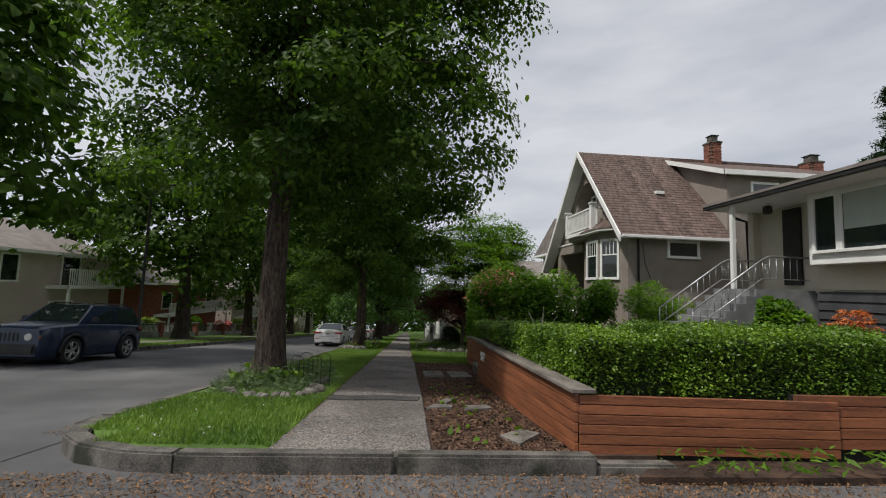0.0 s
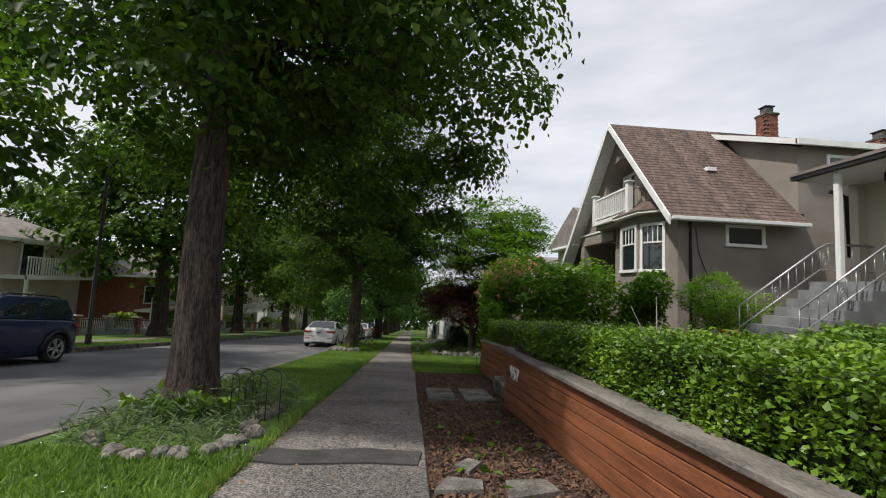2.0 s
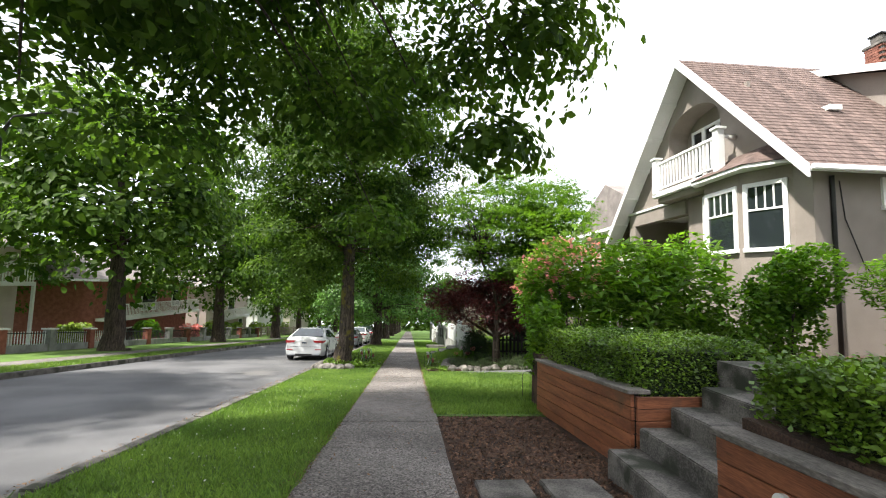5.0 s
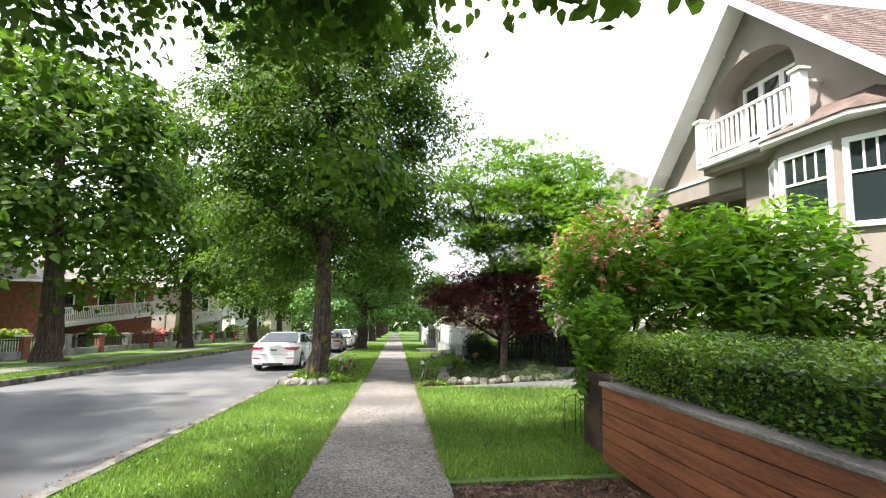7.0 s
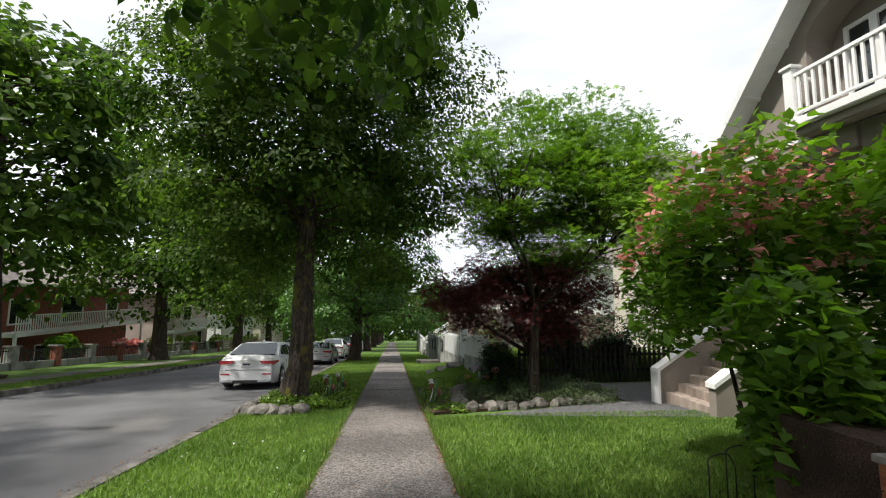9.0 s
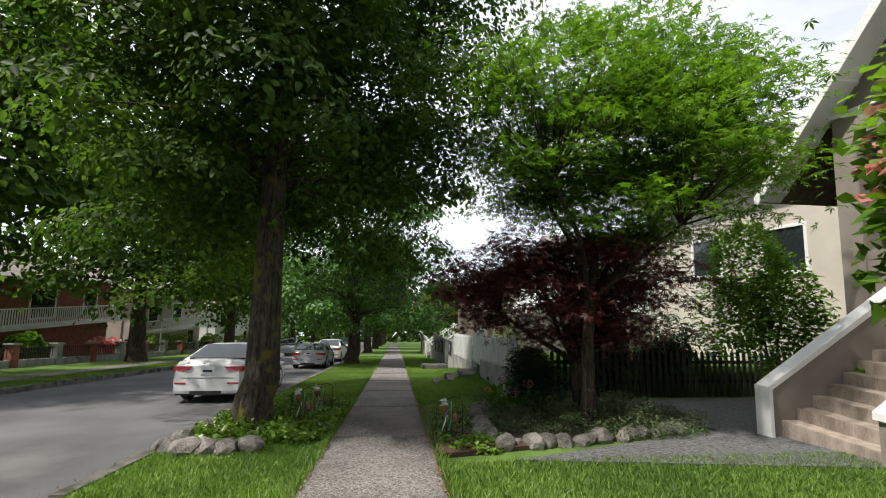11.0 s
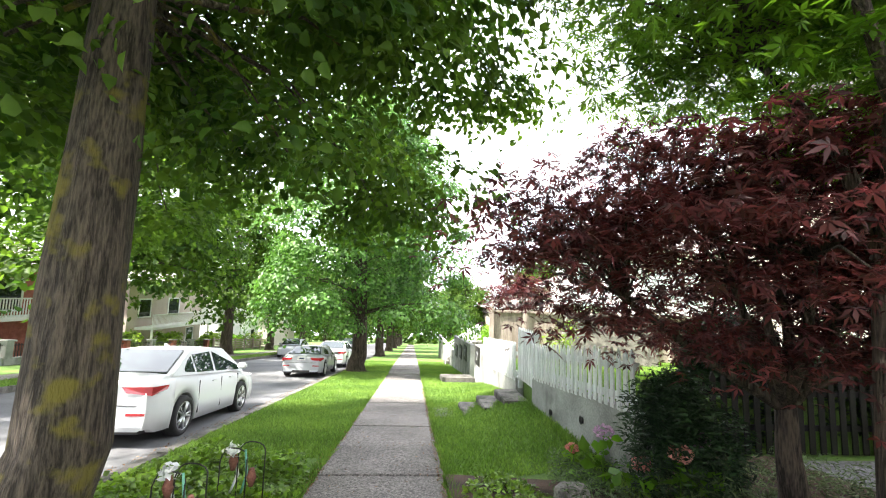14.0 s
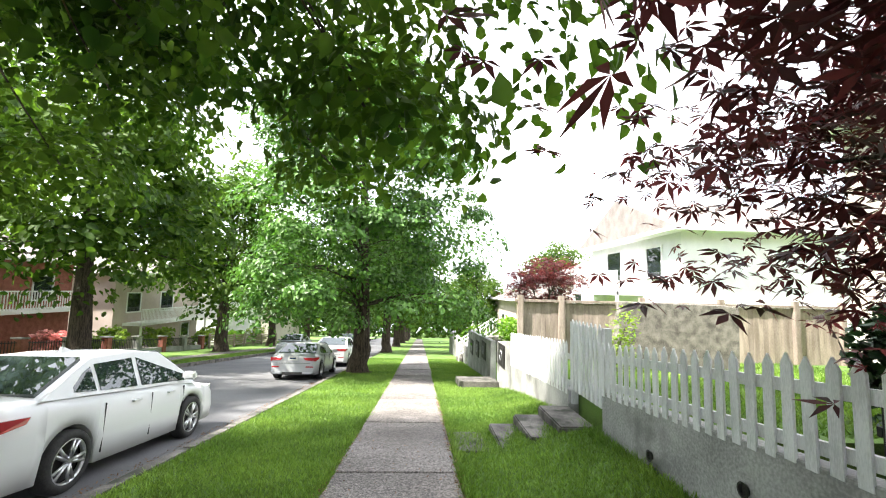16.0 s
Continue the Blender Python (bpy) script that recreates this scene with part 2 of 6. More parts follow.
def thing(name, label, category, at=(0, 0, 0), group="", kind=""):
    ob = new(name)
    ob.location = at
    return tagged(ob, label, category, group, kind)


def rot(ob, z):
    ob.rotation_euler = (0, 0, radians(z))
    return ob


def add_box(bm, x0, x1, y0, y1, z0, z1, fall=0.0):
    vs = [bm.verts.new((x, y, z + fall * y)) for x in (x0, x1) for y in (y0, y1) for z in (z0, z1)]
    for f in ((0, 1, 3, 2), (4, 6, 7, 5), (0, 4, 5, 1), (2, 3, 7, 6), (0, 2, 6, 4), (1, 5, 7, 3)):
        bm.faces.new([vs[i] for i in f])
    return vs


def box(x0, x1, y0, y1, z0, z1, bevel=0.0, fall=0.0):
    bm = bmesh.new()
    add_box(bm, x0, x1, y0, y1, z0, z1, fall)
    if bevel:
        bmesh.ops.bevel(bm, geom=bm.edges[:], offset=bevel, segments=2, affect="EDGES")
    bmesh.ops.recalc_face_normals(bm, faces=bm.faces[:])
    return bm


def prism(pts, axis, a, b, bevel=0.0):
    """A polygon drawn in the plane across axis, pushed from a to b along it."""
    bm = bmesh.new()
    def put(p, d):
        return {"x": (d, p[0], p[1]), "y": (p[0], d, p[1]), "z": (p[0], p[1], d)}[axis]
    lo, hi = [bm.verts.new(put(p, a)) for p in pts], [bm.verts.new(put(p, b)) for p in pts]
    bm.faces.new(lo)
    bm.faces.new(hi[::-1])
    for i in range(len(pts)):
        j = (i + 1) % len(pts)
        bm.faces.new((lo[i], lo[j], hi[j], hi[i]))
    bmesh.ops.recalc_face_normals(bm, faces=bm.faces[:])
    if bevel:
        bmesh.ops.bevel(bm, geom=bm.edges[:], offset=bevel, segments=1, affect="EDGES")
    return bm


def add_tube(bm, pts, radii, sides=6, closed=True, lumpy=0.0, seed=0):
    rings = []
    for i, p in enumerate(pts):
        p = Vector(p)
        d = Vector(pts[min(i + 1, len(pts) - 1)]) - Vector(pts[max(i - 1, 0)])
        d = d.normalized() if d.length > 1e-6 else Vector((0, 0, 1))
        u = d.cross(Vector((0, 1, 0.01)) if abs(d.y) < 0.9 else Vector((1, 0, 0))).normalized()
        v = d.cross(u)
        ring = []
        for k in range(sides):
            a = 2 * math.pi * k / sides
            q = u * math.cos(a) + v * math.sin(a)
            r = radii[i]
            if lumpy:
                r *= 1 + lumpy * noise.noise(Vector((q.x * 2.2 + seed, q.y * 2.2, p.z * 0.7))) + lumpy * 0.5 * noise.noise(Vector((q.x * 7, q.y * 7 + seed, p.z * 1.2)))
            ring.append(bm.verts.new(p + q * r))
        rings.append(ring)
    for a, b in zip(rings, rings[1:]):
        for k in range(sides):
            f = bm.faces.new((a[k], a[(k + 1) % sides], b[(k + 1) % sides], b[k]))
            f.smooth = True
    if closed:
        bm.faces.new(rings[0][::-1])
        bm.faces.new(rings[-1])
    return bm


def tube(pts, radii, sides=6, **k):
    if isinstance(radii, (int, float)):
        radii = [radii] * len(pts)
    return add_tube(bmesh.new(), pts, radii, sides, **k)


def fast_mesh(name, verts, faces, material, parent=None, label=""):
    """verts (n, 3) and faces (m, 3 or 4) as arrays."""
    me = bpy.data.meshes.new(name)
    k = faces.shape[1]
    me.vertices.add(len(verts))
    me.vertices.foreach_set("co", verts.astype(np.float32).ravel())
    me.loops.add(faces.size)
    me.loops.foreach_set("vertex_index", faces.astype(np.int32).ravel())
    me.polygons.add(len(faces))
    me.polygons.foreach_set("loop_start", np.arange(0, faces.size, k, dtype=np.int32))
    me.update(calc_edges=True)
    me.materials.append(material)
    ob = new(name, me)
    ob.parent = parent
    if label:
        ob["label"] = label
    return ob


def leaf_cloud(rng, centres, size, flat=0.55, droop=0.25, slim=0.36):
    """Leaves as folded diamonds, one at each centre."""
    n = len(centres)
    d = rng.normal(size=(n, 3))
    d[:, 2] = d[:, 2] * 0.45 - droop
    d /= np.linalg.norm(d, axis=1)[:, None]
    up = rng.normal(size=(n, 3)) * flat
    up[:, 2] += 1
    side = np.cross(d, up)
    side /= np.linalg.norm(side, axis=1)[:, None] + 1e-9
    nrm = np.cross(side, d)
    s = (size * rng.uniform(0.65, 1.3, n))[:, None]
    base = centres - d * s * 0.5
    v = np.stack([base, base + d * s * 0.38 + side * s * slim + nrm * s * 0.1, base + d * s * 1.12, base + d * s * 0.38 - side * s * slim + nrm * s * 0.1], 1).reshape(-1, 3)
    i = np.arange(n)[:, None] * 4
    return v, i + np.array([[0, 1, 2, 3]])


def broad_cloud(rng, centres, normals, size, droop=0.35):
    """Broad pointed leaves of two folded halves that lie across the given normals, tips outward and down."""
    n = len(centres)
    up = normals + rng.normal(size=(n, 3)) * 0.3
    up /= np.linalg.norm(up, axis=1)[:, None]
    d = rng.normal(size=(n, 3)) * 0.7 + normals * np.array([0.9, 0.9, 0.0])
    d[:, 2] -= droop
    d -= up * (d * up).sum(1)[:, None]
    d /= np.linalg.norm(d, axis=1)[:, None] + 1e-9
    side = np.cross(d, up)
    s = (size * rng.uniform(0.6, 1.25, n))[:, None]
    base = centres - d * s * 0.5
    tip = base + d * s * 1.1 - up * s * 0.12
    lift = up * s * 0.09
    v = np.stack([base, base + d * s * 0.22 + side * s * 0.36 + lift, base + d * s * 0.66 + side * s * 0.3 + lift, tip,
                  base + d * s * 0.66 - side * s * 0.3 + lift, base + d * s * 0.22 - side * s * 0.36 + lift], 1).reshape(-1, 3)
    i = np.arange(n)[:, None] * 6
    return v, np.concatenate([i + np.array([[0, 1, 2, 3]]), i + np.array([[0, 3, 4, 5]])], 1).reshape(-1, 4)


def star_cloud(rng, centres, size, points=5):
    """Palmate leaves: pointed lobes that fan out from one stem end."""
    n = len(centres)
    d = rng.normal(size=(n, 3))
    d[:, 2] = d[:, 2] * 0.3 - 0.35
    d /= np.linalg.norm(d, axis=1)[:, None]
    up = rng.normal(size=(n, 3)) * 0.4
    up[:, 2] += 1
    side = np.cross(d, up)
    side /= np.linalg.norm(side, axis=1)[:, None] + 1e-9
    s = size * rng.uniform(0.6, 1.25, n)
    vs, fs = [], []
    for k in range(points):
        a = radians(-100 + 200 * k / (points - 1))
        ln = (0.62 + 0.38 * math.cos(a)) * s[:, None]
        w = d * math.cos(a) + side * math.sin(a)
        x = np.cross(w, np.cross(d, side))
        tip = centres + w * ln
        tip[:, 2] -= 0.25 * ln[:, 0] * abs(math.sin(a))
        vs.append(np.stack([centres, centres + w * ln * 0.45 + x * ln * 0.14, tip, centres + w * ln * 0.45 - x * ln * 0.14], 1))
    v = np.concatenate(vs, 1).reshape(-1, 3)
    i = np.arange(n * points)[:, None] * 4
    return v, i + np.array([[0, 1, 2, 3]])

# ---- trees ----
def clumps(rng, n, centre, radii, inner=0.35, skirt=0.0):
    d = rng.normal(size=(n, 3))
    d /= np.linalg.norm(d, axis=1)[:, None]
    r = rng.uniform(inner ** 2, 1, n) ** 0.5
    p = d * r[:, None] * np.array(radii) + np.array(centre)
    return p


def build_tree(name, label, seed, height, radius, low, trunk_r, n_clump, per, leaf, material, bark, lean=(0, 0), category="tree", clump_r=0.62, shift=(0, 0)):
    rng = np.random.default_rng(seed)
    root = thing(name, label, category, kind="")
    top = height * 0.8
    pts = [(lean[0] * t * t + 0.12 * math.sin(seed + 3 * t), lean[1] * t * t + 0.1 * math.cos(seed * 2 + 2.5 * t) - 0.1 * math.cos(seed * 2), -0.25 + (top + 0.25) * t) for t in np.linspace(0, 1, 12)]
    rad = [trunk_r * (1.0 - 0.85 * t) * (1 + 0.9 * max(0, 0.1 - t) / 0.1 * 0.75) for t in np.linspace(0, 1, 12)]
    extra_p, extra_r = [], []
    for t in (0.012, 0.03, 0.06):
        extra_p.append((0, 0, -0.25 + (top + 0.25) * t))
        extra_r.append(trunk_r * (1 + 0.62 * (1 - t / 0.085) ** 2))
    bm = tube([(pts[0][0], pts[0][1], -0.3)] + extra_p + pts[1:], [trunk_r * 1.7] + extra_r + rad[1:], 22, lumpy=0.13, seed=seed)
    part("trunk", bm, bark, root)
    mid = (low + height) / 2
    c = clumps(rng, n_clump, (shift[0], shift[1], mid), (radius - clump_r, radius - clump_r, (height - low) / 2), inner=0.5)
    # full below, narrower above
    zu = (c[:, 2] - mid) / (mid - low)
    c[:, :2] *= np.where(zu < 0, np.clip(1 - zu * zu, 0.2, 1) ** -0.38, 1 - 0.08 * zu)[:, None]
    # the crown hangs lower at its rim and is lobed
    ang = np.arctan2(c[:, 1], c[:, 0])
    lobes = 1 + 0.07 * np.sin(ang * 3 + seed) + 0.06 * np.sin(ang * 5 + 2 * seed)
    c[:, 0] *= lobes
    c[:, 1] *= lobes
    rim = np.hypot(c[:, 0], c[:, 1]) / radius
    c[:, 2] -= 1.1 * np.clip(rim - 0.45, 0, 1) * (c[:, 2] < mid)
    bm = bmesh.new()
    for i in range(0, n_clump, 2):
        e = Vector(c[i])
        h = max(low * 1.75, min(top * 0.95, e.z - 0.1 * math.hypot(e.x, e.y)))
        k = h / top
        st = Vector((lean[0] * k * k, lean[1] * k * k, h))
        m1 = st.lerp(e, 0.45) + Vector((0, 0, 0.35 + 0.2 * rng.normal()))
        m2 = st.lerp(e, 0.8) + Vector((0.15 * rng.normal(), 0.15 * rng.normal(), 0.25))
        r0 = trunk_r * (0.12 if i % 8 else 0.22) * (1 - 0.6 * k)
        add_tube(bm, [st, m1, m2, e], [r0, r0 * 0.6, r0 * 0.35, 0.012], 5)
    tagged(part("branch", bm, bark, root), kind="stuff")
    # every clump is a spray: a leafy dome with hanging edges over a thin inside
    pick = rng.integers(0, n_clump, n_clump * per)
    d = rng.normal(size=(len(pick), 3))
    d[:, 2] = np.where(rng.uniform(0, 1, len(pick)) < 0.8, np.abs(d[:, 2]), d[:, 2])
    d /= np.linalg.norm(d, axis=1)[:, None]
    size = rng.uniform(0.6, 1.45, n_clump)[pick][:, None] * clump_r * 1.45
    # tufts: the dome breaks up into bunches of leaves
    tuft = np.sin(d[:, 0] * 7 + pick) * np.sin(d[:, 1] * 7 + 2.1 * pick) * 0.16
    r = np.where(rng.uniform(0, 1, len(pick)) < 0.82, rng.uniform(0.82, 1.05, len(pick)), rng.uniform(0.3, 0.85, len(pick))) + tuft
    off = d * r[:, None] * size * np.array([1.0, 1.0, 0.55])
    off[:, 2] -= 0.3 * np.hypot(off[:, 0], off[:, 1]) ** 1.5
    out = c[pick] - np.array([shift[0], shift[1], mid])
    out /= np.linalg.norm(out, axis=1)[:, None] + 1e-9
    nrm = d * 0.9 + out * 0.35 + np.array([0, 0, 0.55])
    nrm /= np.linalg.norm(nrm, axis=1)[:, None]
    pos = c[pick] + off + rng.normal(size=off.shape) * 0.06
    v, f = broad_cloud(rng, pos, nrm, leaf)
    crown = fast_mesh("crown", v, f, material, root)
    return root


def place(ob, x, y, z=None, turn=0.0, s=1.0):
    ob.location = (x, y, G(y) if z is None else z)
    ob.rotation_euler = (0, 0, radians(turn))
    ob.scale = (s, s, s)
    return ob


def again(ob, x, y, turn=0.0, s=1.0, z=None, label=""):
    c = copy_thing(ob, Matrix.Translation((x, y, G(y) if z is None else z)) @ Matrix.Rotation(radians(turn), 4, "Z"))
    c.scale = (s, s, s)
    if label:
        c["label"] = label
    return c


TREES = "street trees"
tree_a = place(build_tree("street_tree", "large leafy street tree with thick furrowed bark", 3, 14.5, 5.2, 2.9, 0.28, 340, 400, 0.112, LEAF, BARK, clump_r=0.62, shift=(0.3, 1.5), lean=(0.5, 0.8)), -2.68, 8.75)
tree_b = place(build_tree("street_tree", "large leafy street tree with moss on its trunk", 8, 14.0, 4.9, 2.4, 0.29, 350, 390, 0.108, LEAF, MOSSBARK, clump_r=0.62, shift=(-0.2, 1.4), lean=(0.3, 0.5)), -2.6, 23.25)
tree_c = place(build_tree("street_tree", "fresh green street tree with layered branches", 14, 13.5, 5.2, 1.5, 0.36, 170, 360, 0.15, LEAF3, BARK, clump_r=0.75), -2.7, 40.5)
for t in (tree_a, tree_b, tree_c):
    tagged(t, group=TREES)
far = build_tree("street_tree", "dense green street tree beside the road", 21, 12.5, 5.4, 2.6, 0.40, 150, 95, 0.28, LEAF, BARK, clump_r=0.85)
tagged(far, group=TREES)
place(far, -15.3, 30.5, turn=40, s=1.2)
for x, y, a, s in ((-15.4, 43, 130, 1.15), (-14.6, 55, 220, 1.12), (-15.5, 68, 10, 1.0), (-15.5, 82, 75, 1.05), (-2.9, 58, 160, 0.95), (-2.9, 72, 280, 1.0), (-2.9, 88, 40, 1.0),
                   (-2.9, 104, 120, 1.1), (-15.5, 98, 250, 1.1), (-15.5, 116, 200, 1.1), (-3, 122, 300, 1.2), (6.5, 74, 90, 0.8), (6.5, 96, 200, 0.9), (-16.0, 13.8, 300, 1.2),
                   (-26, 90, 170, 1.1), (14, 66, 130, 0.9), (-27, 36, 20, 0.9)):
    again(far, x, y, a, s)


def shrub(name, label, seed, at, radii, n, leaf, material, lobes=9, inside=True, category="shrub", slim=0.5, shape="leaf", shell=0.7, stems=3, leg=0.0):
    """A bush of overlapping leafy lobes over a few stems."""
    rng = np.random.default_rng(seed)
    root = thing(name, label, category, at)
    rx, ry, rz = radii
    lc = rng.uniform(-0.55, 0.55, (lobes, 3)) * np.array([rx, ry, rz]) + np.array([0, 0, rz + leg])
    lr = rng.uniform(0.42, 0.62, lobes)
    k = rng.integers(0, lobes, n)
    d = rng.normal(size=(n, 3))
    d /= np.linalg.norm(d, axis=1)[:, None]
    r = rng.uniform(shell, 1.06, n) * lr[k]
    pos = lc[k] + d * r[:, None] * np.array([rx, ry, rz])
    pos = pos[pos[:, 2] > 0.02 + leg]
    v, f = leaf_cloud(rng, pos, leaf, slim=slim, droop=0.1) if shape == "leaf" else star_cloud(rng, pos, leaf)
    fast_mesh("foliage", v, f, material, root)
    bm = bmesh.new()
    for i in range(stems):
        e = lc[i % lobes]
        add_tube(bm, [(0.1 * rx * rng.normal(), 0.1 * ry * rng.normal(), -0.15), (e[0] * 0.4, e[1] * 0.4, e[2] * 0.5), tuple(e)], [0.03, 0.022, 0.01], 5)
    part("stems", bm, BARK, root)
    return root


def hedge(name, label, seed, x0, x1, y0, y1, zfun, base, n, leaf=0.055):
    """A clipped hedge: uneven leafy skin round a near-black solid fill that paints the inner shade."""
    rng = np.random.default_rng(seed)
    root = thing(name, label, "hedge")
    bm = bmesh.new()
    nx, ny = max(2, int((x1 - x0) / 0.3)), max(2, int((y1 - y0) / 0.3))
    grid = [[bm.verts.new((x0 + 0.06 + (x1 - x0 - 0.12) * i / nx, y0 + 0.06 + (y1 - y0 - 0.12) * j / ny, 0)) for j in range(ny + 1)] for i in range(nx + 1)]
    low = []
    for i in range(nx + 1):
        for j in range(ny + 1):
            v = grid[i][j]
            v.co.z = zfun(v.co.x, v.co.y) - 0.08 + 0.05 * noise.noise(Vector((v.co.x * 2, v.co.y * 2, seed)))
    for i in range(nx):
        for j in range(ny):
            bm.faces.new((grid[i][j], grid[i + 1][j], grid[i + 1][j + 1], grid[i][j + 1]))
    rim = [grid[i][0] for i in range(nx + 1)] + [grid[nx][j] for j in range(1, ny + 1)] + [grid[i][ny] for i in range(nx - 1, -1, -1)] + [grid[0][j] for j in range(ny - 1, 0, -1)]
    low = [bm.verts.new((v.co.x, v.co.y, base(v.co.y))) for v in rim]
    for k in range(len(rim)):
        m = (k + 1) % len(rim)
        bm.faces.new((rim[k], rim[m], low[m], low[k]))
    part("shade_core", bm, HEDGESHADE, root)
    area = ((x1 - x0) * (y1 - y0), 0.8 * (y1 - y0), 0.8 * (x1 - x0))
    w = np.array([area[0], area[1], area[1], area[2], area[2]])
    side = rng.choice(5, n, p=w / w.sum())
    x, y, h = rng.uniform(x0, x1, n), rng.uniform(y0, y1, n), rng.uniform(0, 1, n) ** 0.7
    x = np.where(side == 1, x0, np.where(side == 2, x1, x))
    y = np.where(side == 3, y0, np.where(side == 4, y1, y))
    h = np.where(side == 0, 1, h)
    pos = np.empty((n, 3))
    for i in range(n):
        b = 0.09 * noise.noise(Vector((x[i] * 1.7, y[i] * 1.7, h[i] * 2 + seed))) + 0.05 * noise.noise(Vector((x[i] * 5, y[i] * 5, h[i] * 4)))
        t = zfun(x[i], y[i])
        z = base(y[i]) + (t - base(y[i])) * h[i]
        px, py = x[i], y[i]
        if side[i] == 1: px -= b
        if side[i] == 2: px += b
        if side[i] == 3: py -= b
        if side[i] == 4: py += b
        if side[i] == 0: z += b
        pos[i] = px, py, z
    pos += rng.normal(size=pos.shape) * 0.035
    v, f = leaf_cloud(rng, pos, leaf, flat=0.8, droop=-0.1)
    fast_mesh("foliage", v, f, HEDGE, root)
    return root


# ---- ground, road, kerbs, pavement ----
def sheet(name, x0, x1, y0, y1, off, material, label, step=2.0, wob=0.0, fall=S):
    nx, ny = max(1, int((x1 - x0) / step)), max(1, int((y1 - y0) / step))
    xs, ys = np.linspace(x0, x1, nx + 1), np.linspace(y0, y1, ny + 1)
    bm = bmesh.new()
    g = [[bm.verts.new((x, y, fall * y + off + (wob * noise.noise(Vector((x * 0.9, y * 0.9, 0))) if wob else 0))) for y in ys] for x in xs]
    for i in range(nx):
        for j in range(ny):
            f = bm.faces.new((g[i][j], g[i + 1][j], g[i + 1][j + 1], g[i][j + 1]))
            f.smooth = True
    return tagged(part(name, bm, material), label, name.replace("_", " "), kind="structure")


sheet("ground", -600, 600, -200, 1200, -0.32, LAWN, "wide grassy ground sloping down along the street", 100)
sheet("road", -11.0, -3.45, 3.9, 200, -0.15, ASPHALT, "worn grey asphalt street with patches", 2.0)
sheet("cross_road", -60, 60, -14, 6.5, -0.156, ASPHALT, "worn grey asphalt crossing street with litter", 2.0)

# verge lawns
bm = prism([(-3.3, 5.2), (-3.15, 4.75), (-2.85, 4.35), (-2.3, 4.08), (-1.2, 3.98), (-1.2, 200), (-3.3, 200)], "z", -0.3, -0.005)
for v in bm.verts:
    v.co.z += G(v.co.y)
verge = tagged(part("verge_lawn", bm, LAWN), "green grass verge between kerb and pavement", "lawn", kind="structure")
bm = box(-24, -11.15, 4, 200, -0.3, -0.02, fall=S)
tagged(part("verge_lawn", bm, LAWN), "green grass verge across the street", "lawn", kind="structure")
bm = box(0.28, 60, 14.4, 200, -0.3, -0.01, fall=S)
tagged(part("front_lawn", bm, LAWN), "sunny front lawn beside the pavement", "lawn", kind="structure")
bm = box(0.26, 2.4, 4.0, 14.4, -0.3, -0.03, fall=S)
tagged(part("mulch_bed", bm, SOIL), "brown bark mulch strip beside the pavement", "flower bed", kind="structure")

pave = thing("pavement", "old grey exposed-aggregate concrete pavement with joints", "pavement", kind="structure")
slab = None
ys = [4.02]
while ys[-1] < 130:
    ys.append(ys[-1] + 1.42)
for i, y in enumerate(ys[:-1]):
    if slab is None:
        bm = bmesh.new()
        add_box(bm, -1.2, 0.27, 0, 1.405, -0.2, 0.0, S)
        top_e = [e for e in bm.edges if all(v.co.z > -0.15 for v in e.verts)]
        bmesh.ops.bevel(bm, geom=top_e, offset=0.012, segments=1, affect="EDGES")
        slab = part("slab", bm, CONCRETE, pave)
        ob = slab
    else:
        ob = new("slab", slab.data)
        ob.parent = pave
    ob.location = (0.012 * math.sin(i * 7.3), y, G(y) + 0.008 * math.sin(i * 3.1))
bm = prism([(-1.42, 6.75), (-0.9, 6.62), (-0.2, 6.7), (0.2, 6.66), (0.25, 7.05), (-0.3, 7.12), (-0.8, 7.02), (-1.38, 7.1)], "z", -0.02, 0.016)
for v in bm.verts:
    v.co.z += G(v.co.y)
tagged(part("tar_patch", bm, PATCH), "dark cracked tar patch across the pavement", "patch", kind="structure")

kerb = thing("kerb", "old mossy concrete kerb along the road", "kerb", kind="structure")
kmesh = None
y = 5.3
while y < 120:
    if kmesh is None:
        bm = box(-3.48, -3.29, 0, 2.96, -0.3, 0.012, 0.025, S)
        ob = part("kerb_stone", bm, KERB, kerb)
        kmesh = ob.data
    else:
        ob = new("kerb_stone", kmesh)
        ob.parent = kerb
    ob.location = (0, y, G(y))
    y += 2.98
# rounded corner and the kerb along the crossing street
arc = [(-3.48, 5.28), (-3.42, 4.85), (-3.2, 4.42), (-2.85, 4.1), (-2.35, 3.89), (-1.9, 3.83)]
inn = [(-3.29, 5.28), (-3.23, 4.93), (-3.05, 4.56), (-2.74, 4.27), (-2.3, 4.07), (-1.9, 4.01)]
bm = prism(arc + inn[::-1], "z", -0.3, 0.01)
for v in bm.verts:
    v.co.z += G(v.co.y)
bmesh.ops.bevel(bm, geom=[e for e in bm.edges if all(v.co.z > -0.5 for v in e.verts)], offset=0.02, segments=2, affect="EDGES")
part("kerb_stone", bm, KERB, kerb)
for x0, x1 in ((-1.9, -0.062), (-0.058, 1.748), (1.752, 2.5)):
    bm = box(x0, x1, 3.82, 4.01, -0.32, 0.012 if x0 < 1.7 else -0.06, 0.025, S)
    part("kerb_stone", bm, KERB, kerb)
y = 4.0
while y < 120:
    ob = new("kerb_stone", kmesh)
    ob.parent = kerb
    ob.location = (-7.68, y, G(y))
    y += 2.98
